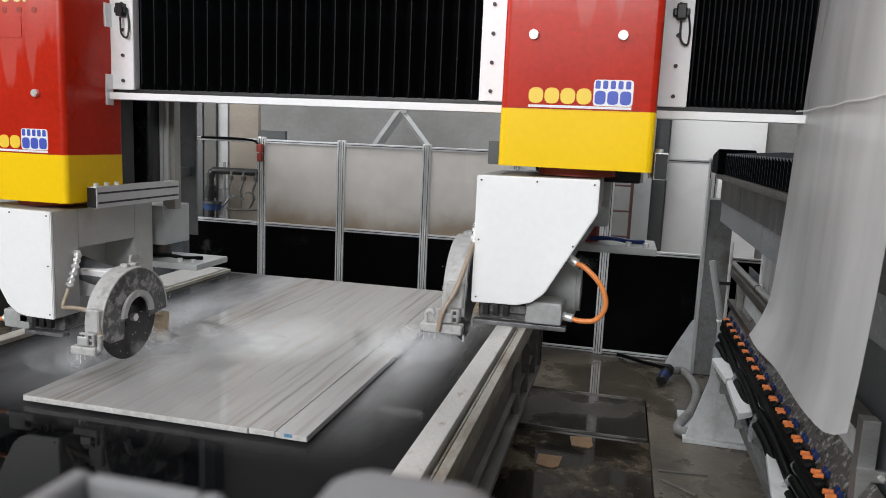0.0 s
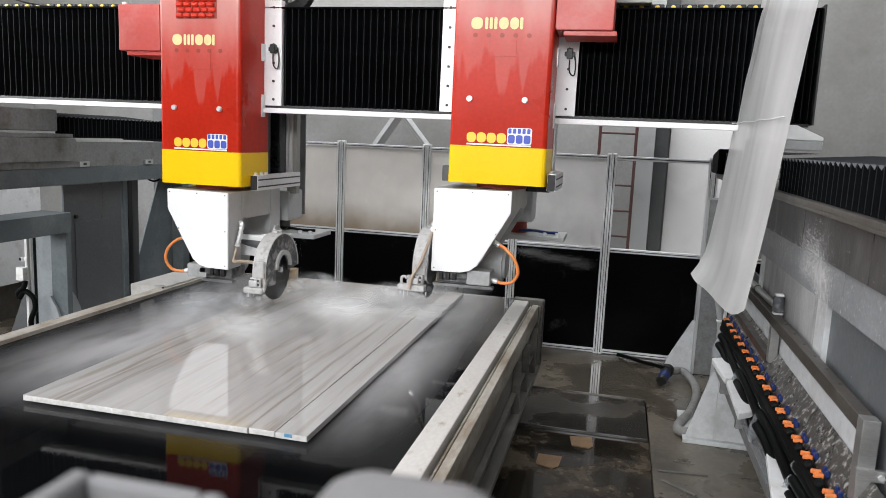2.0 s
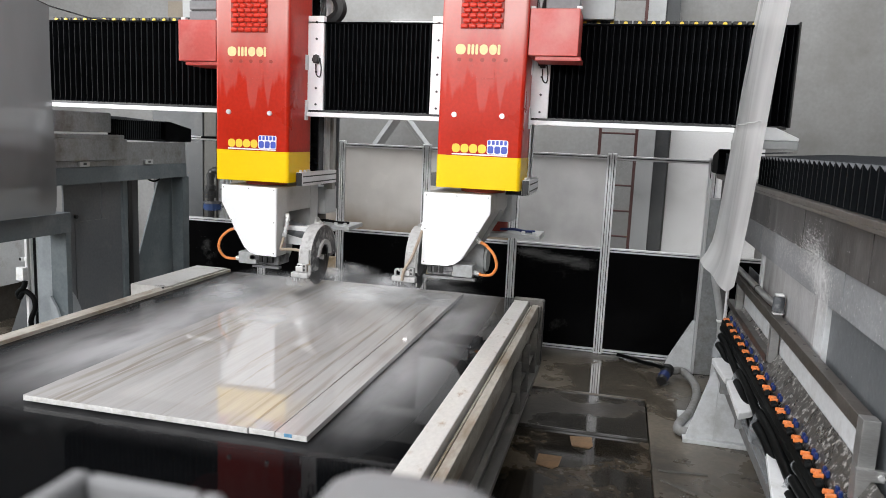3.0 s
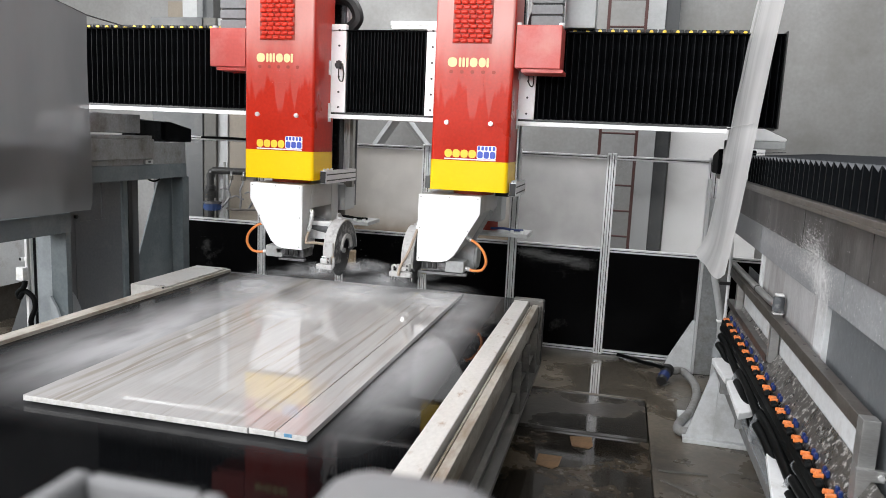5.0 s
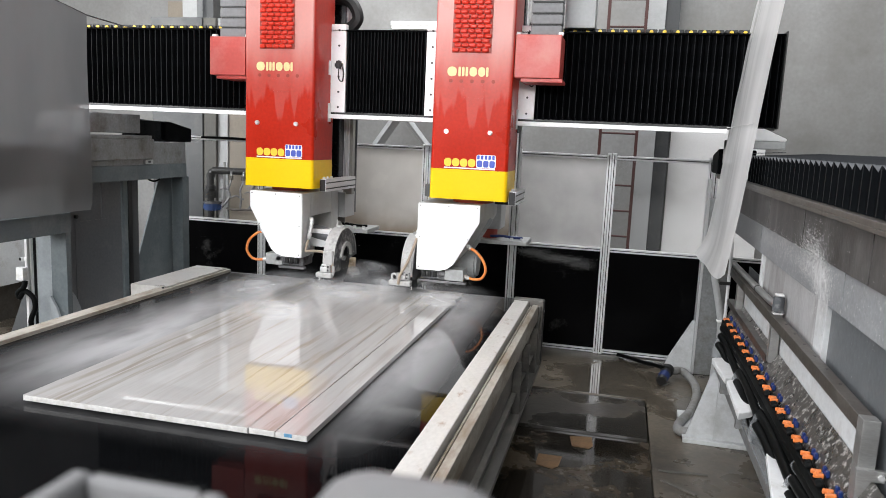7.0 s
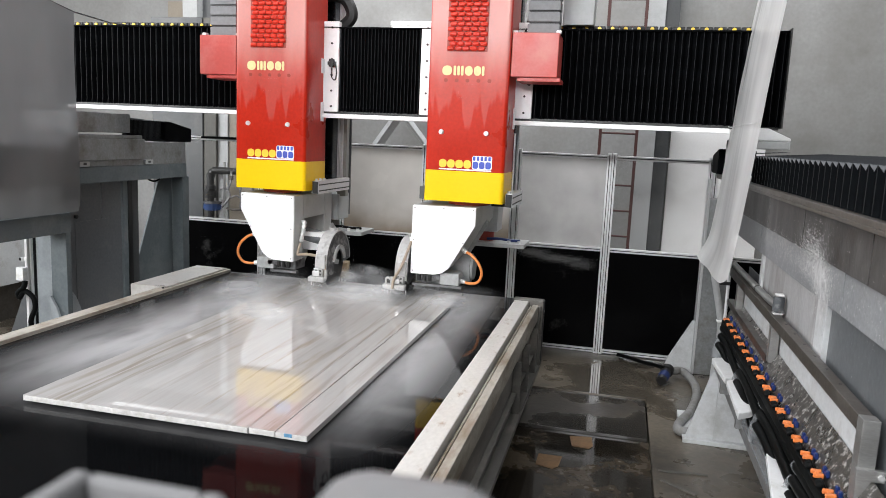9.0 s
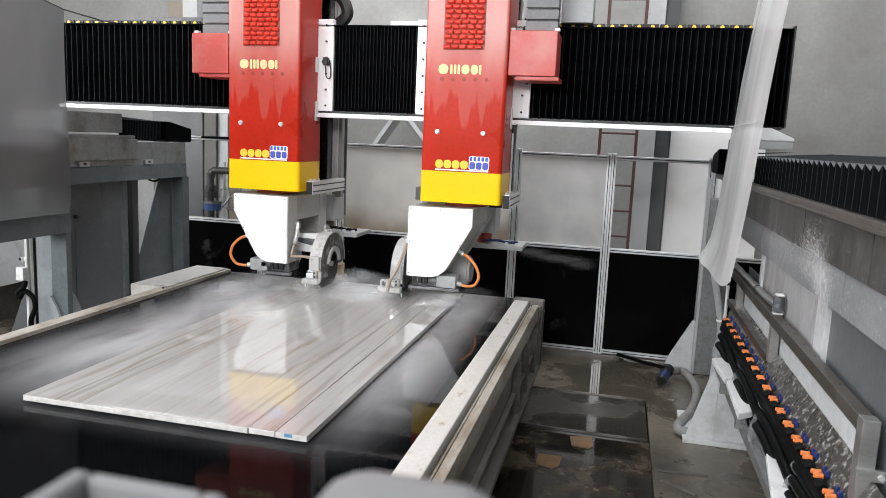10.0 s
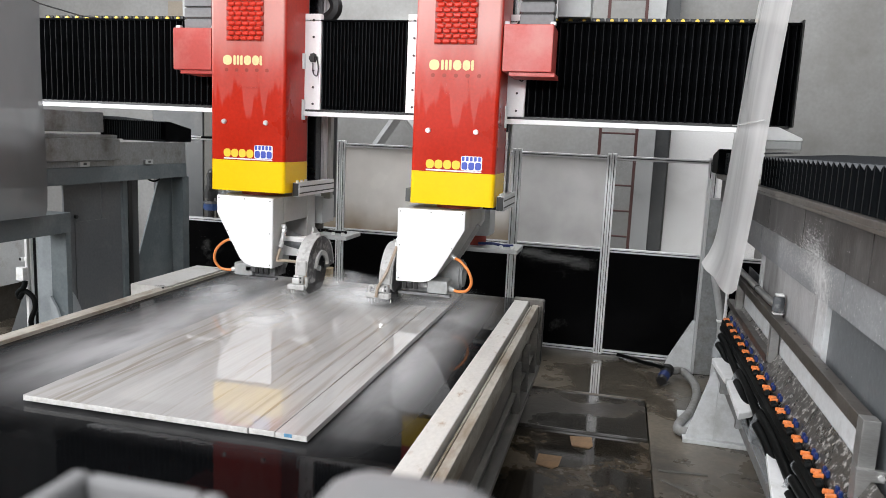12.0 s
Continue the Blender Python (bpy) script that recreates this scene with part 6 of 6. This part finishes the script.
# ---- spray ----
def mist_material(name, most, axes, scale):
    """Thin drifting droplets: mostly clear, whitish where a noise is high, fading out towards the rim of its puff."""
    m = bpy.data.materials.new(name)
    m.use_nodes = True
    n, l = m.node_tree.nodes, m.node_tree.links
    n.remove(n["Principled BSDF"])
    co, sep = n.new("ShaderNodeTexCoord"), n.new("ShaderNodeSeparateXYZ")
    mp = n.new("ShaderNodeMapping")
    mp.inputs["Location"].default_value, mp.inputs["Scale"].default_value = (-1, -1, -1), (2, 2, 2)
    l.new(co.outputs["Generated"], mp.inputs[0]), l.new(mp.outputs[0], sep.inputs[0])
    cmb, ln = n.new("ShaderNodeCombineXYZ"), n.new("ShaderNodeVectorMath")
    for k in axes:
        l.new(sep.outputs[k], cmb.inputs[k])
    ln.operation = "LENGTH"
    l.new(cmb.outputs[0], ln.inputs[0])
    fall = n.new("ShaderNodeMapRange")
    fall.interpolation_type = "SMOOTHERSTEP"
    fall.inputs[1].default_value, fall.inputs[2].default_value, fall.inputs[3].default_value, fall.inputs[4].default_value = 0.05, 0.95, 1, 0
    l.new(ln.outputs["Value"], fall.inputs[0])
    nz = n.new("ShaderNodeTexNoise")
    nz.inputs["Scale"].default_value, nz.inputs["Detail"].default_value = scale, 5
    l.new(co.outputs["Object"], nz.inputs[0])
    nr = n.new("ShaderNodeMapRange")
    nr.inputs[1].default_value, nr.inputs[2].default_value, nr.inputs[4].default_value = 0.32, 0.7, most
    l.new(nz.outputs[0], nr.inputs[0])
    mul = n.new("ShaderNodeMath")
    mul.operation = "MULTIPLY"
    l.new(fall.outputs[0], mul.inputs[0]), l.new(nr.outputs[0], mul.inputs[1])
    t, df, tl = n.new("ShaderNodeBsdfTransparent"), n.new("ShaderNodeBsdfDiffuse"), n.new("ShaderNodeBsdfTranslucent")
    df.inputs[0].default_value = tl.inputs[0].default_value = (0.85, 0.86, 0.87, 1)
    both, mx = n.new("ShaderNodeMixShader"), n.new("ShaderNodeMixShader")
    l.new(df.outputs[0], both.inputs[1]), l.new(tl.outputs[0], both.inputs[2])
    l.new(mul.outputs[0], mx.inputs[0]), l.new(t.outputs[0], mx.inputs[1]), l.new(both.outputs[0], mx.inputs[2])
    l.new(mx.outputs[0], n["Material Output"].inputs[0])
    return m


M["puff"] = mist_material("blade_mist", 0.6, (0, 2), 5.0)
M["haze"] = mist_material("low_mist", 0.5, (0, 1), 2.2)


def puff(parent, at, size, mat):
    bm = B()
    bmesh.ops.create_uvsphere(bm, u_segments=24, v_segments=12, radius=1.0)
    bmesh.ops.transform(bm, verts=bm.verts, matrix=Matrix.LocRotScale(at, None, size))
    ob = part("mist_puff", bm, mat, parent)
    ob.visible_shadow = False
    return ob


def spray(x_blade, s):
    t = thing("water_spray", (0, 0, 0), "white water mist and drops thrown up by the saw blade", "water spray", "sprays", "stuff")
    puff(t, (x_blade + 0.03, 0.10, 0.02), (0.26, 0.10, 0.085), "puff")
    puff(t, (x_blade + 0.12, 0.34, 0.02), (0.40, 0.12, 0.09), "puff")
    puff(t, (x_blade - 0.15, -0.28, 0.02), (0.30, 0.10, 0.10), "puff")
    bm = B()
    rng = random.Random(7 if s > 0 else 8)
    for k in range(230):
        a, d = rng.uniform(-0.5, 1.0), abs(rng.gauss(0, 0.16))
        p = (x_blade + rng.gauss(0, 0.07) - s * 0.02, 0.10 + rng.gauss(0, 0.14), 0.02 + d * (1.1 if k % 3 else 1.8))
        q = rng.uniform(0.0010, 0.0027)
        bmesh.ops.create_icosphere(bm, subdivisions=1, radius=q, matrix=Matrix.LocRotScale(p, None, (1, 1, rng.uniform(1, 2))))
    part("drops", bm, "drop", t)
    return t


SPRAY_L, SPRAY_R = spray(0.045, 1), spray(-0.915, -1)
HAZE = []
for x, dy, sx, sy, lag in ((-1.9, 0.05, 0.62, 0.75, 0.0), (-2.75, -0.2, 0.36, 1.0, 0.35), (-1.2, 0.1, 0.5, 0.6, 0.2), (-2.2, -0.75, 0.5, 0.6, 0.5)):
    t = thing("low_mist", (x, -2.5, 0.86), "thin white mist drifting low over the wet slab", "mist", "drifting mist", "stuff")
    origin[t] = Vector((0, 0, 0))
    puff(t, (0, 0, 0), (sx, sy, 0.03), "haze")
    HAZE.append((t, x, dy, lag))


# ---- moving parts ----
def motions():
    at = list(zip(TIMES, GANTRY_Y, LEFT_X, RIGHT_X, LEFT_Z, RIGHT_Z))
    walk(BRIDGE, [(t, pose(0, g, 0)) for t, g, *_ in at])
    walk(CARRIAGE_L, [(t, pose(xl, 0, 0)) for t, g, xl, *_ in at])
    walk(CARRIAGE_R, [(t, pose(xr, 0, 0)) for t, g, xl, xr, *_ in at])
    walk(HEAD_L, [(t, pose(xl, g, BASE + zl)) for t, g, xl, xr, zl, zr in at])
    walk(HEAD_R, [(t, pose(xr, g, BASE + zr)) for t, g, xl, xr, zl, zr in at])
    swing = {1.0: (0.08, 4.0), 1.5: (0.12, 4.0), 2.0: (0.12, 3.5), 2.5: (0.06, 2.0)}
    rows = []
    for t, g, *_ in at:
        off, yaw = swing.get(t, (0.0, 0.0))
        rows.append((t, pose(CURTAIN_FOOT_R[0] - off, g, CURTAIN_FOOT_R[1], 0, lean(g) + 26 * off, yaw)))
    walk(CURTAIN_R, rows)
    walk(CURTAIN_L, [(t, pose(CURTAIN_FOOT_L[0], g, CURTAIN_FOOT_L[1])) for t, g, *_ in at])
    for ob, head, k in ((SPRAY_L, 0, 0), (SPRAY_R, 1, 3)):
        rows = []
        for i, (t, g, xl, xr, zl, zr) in enumerate(at):
            rows.append((t, pose((xl, xr)[head], g - 0.16, 0.906 + (zl, zr)[head], 5 * math.sin(2.1 * i + k), 0, 4 * math.sin(1.3 * i + k))))
        walk(ob, rows)
    for ob, x, dy, lag in HAZE:
        walk(ob, [(t, pose(x + 0.08 * math.sin(0.7 * t + 9 * lag), min(-1.9, -2.4 + (g + 2.4) * (0.7 - 0.5 * lag) + dy), 0.865, 0, 0, 6 * math.sin(0.5 * t + lag))) for t, g, *_ in at])
    few = [r for r in at if r[0] in (0.0, 1.0, 2.0, 3.0, 3.6, 4.4, 7.6, 9.0, 10.5, 12.0)]
    for ob, span, f in PLEATS:
        rows = []
        for t, g, xl, xr, *_ in few:
            a, b = {"left": (BEAM_LEFT, xl - 0.93), "middle": (xl, xr - 0.93), "right": (xr, BEAM_RIGHT)}[span]
            rows.append((t, pose(a + (b - a) * f, 0.04, 2.288)))
        walk(ob, rows)
    for ob, span, f in SIDE_PLEATS:
        rows = []
        for t, g, *_ in few:
            a, b = (-6.3, g - 0.6) if span == "front" else (g + 0.55, -0.70)
            rows.append((t, pose(0.962 - 1.2, a + (b - a) * f + 3.0, 1.9)))
        walk(ob, rows)
    for ob, f in LEFT_PLEATS:
        walk(ob, [(t, pose(-4.49 + 4.7, g + 0.2 + (-0.98 - g) * f + 2.0, 1.966, 0, 0, 180)) for t, g, *_ in few])


motions()
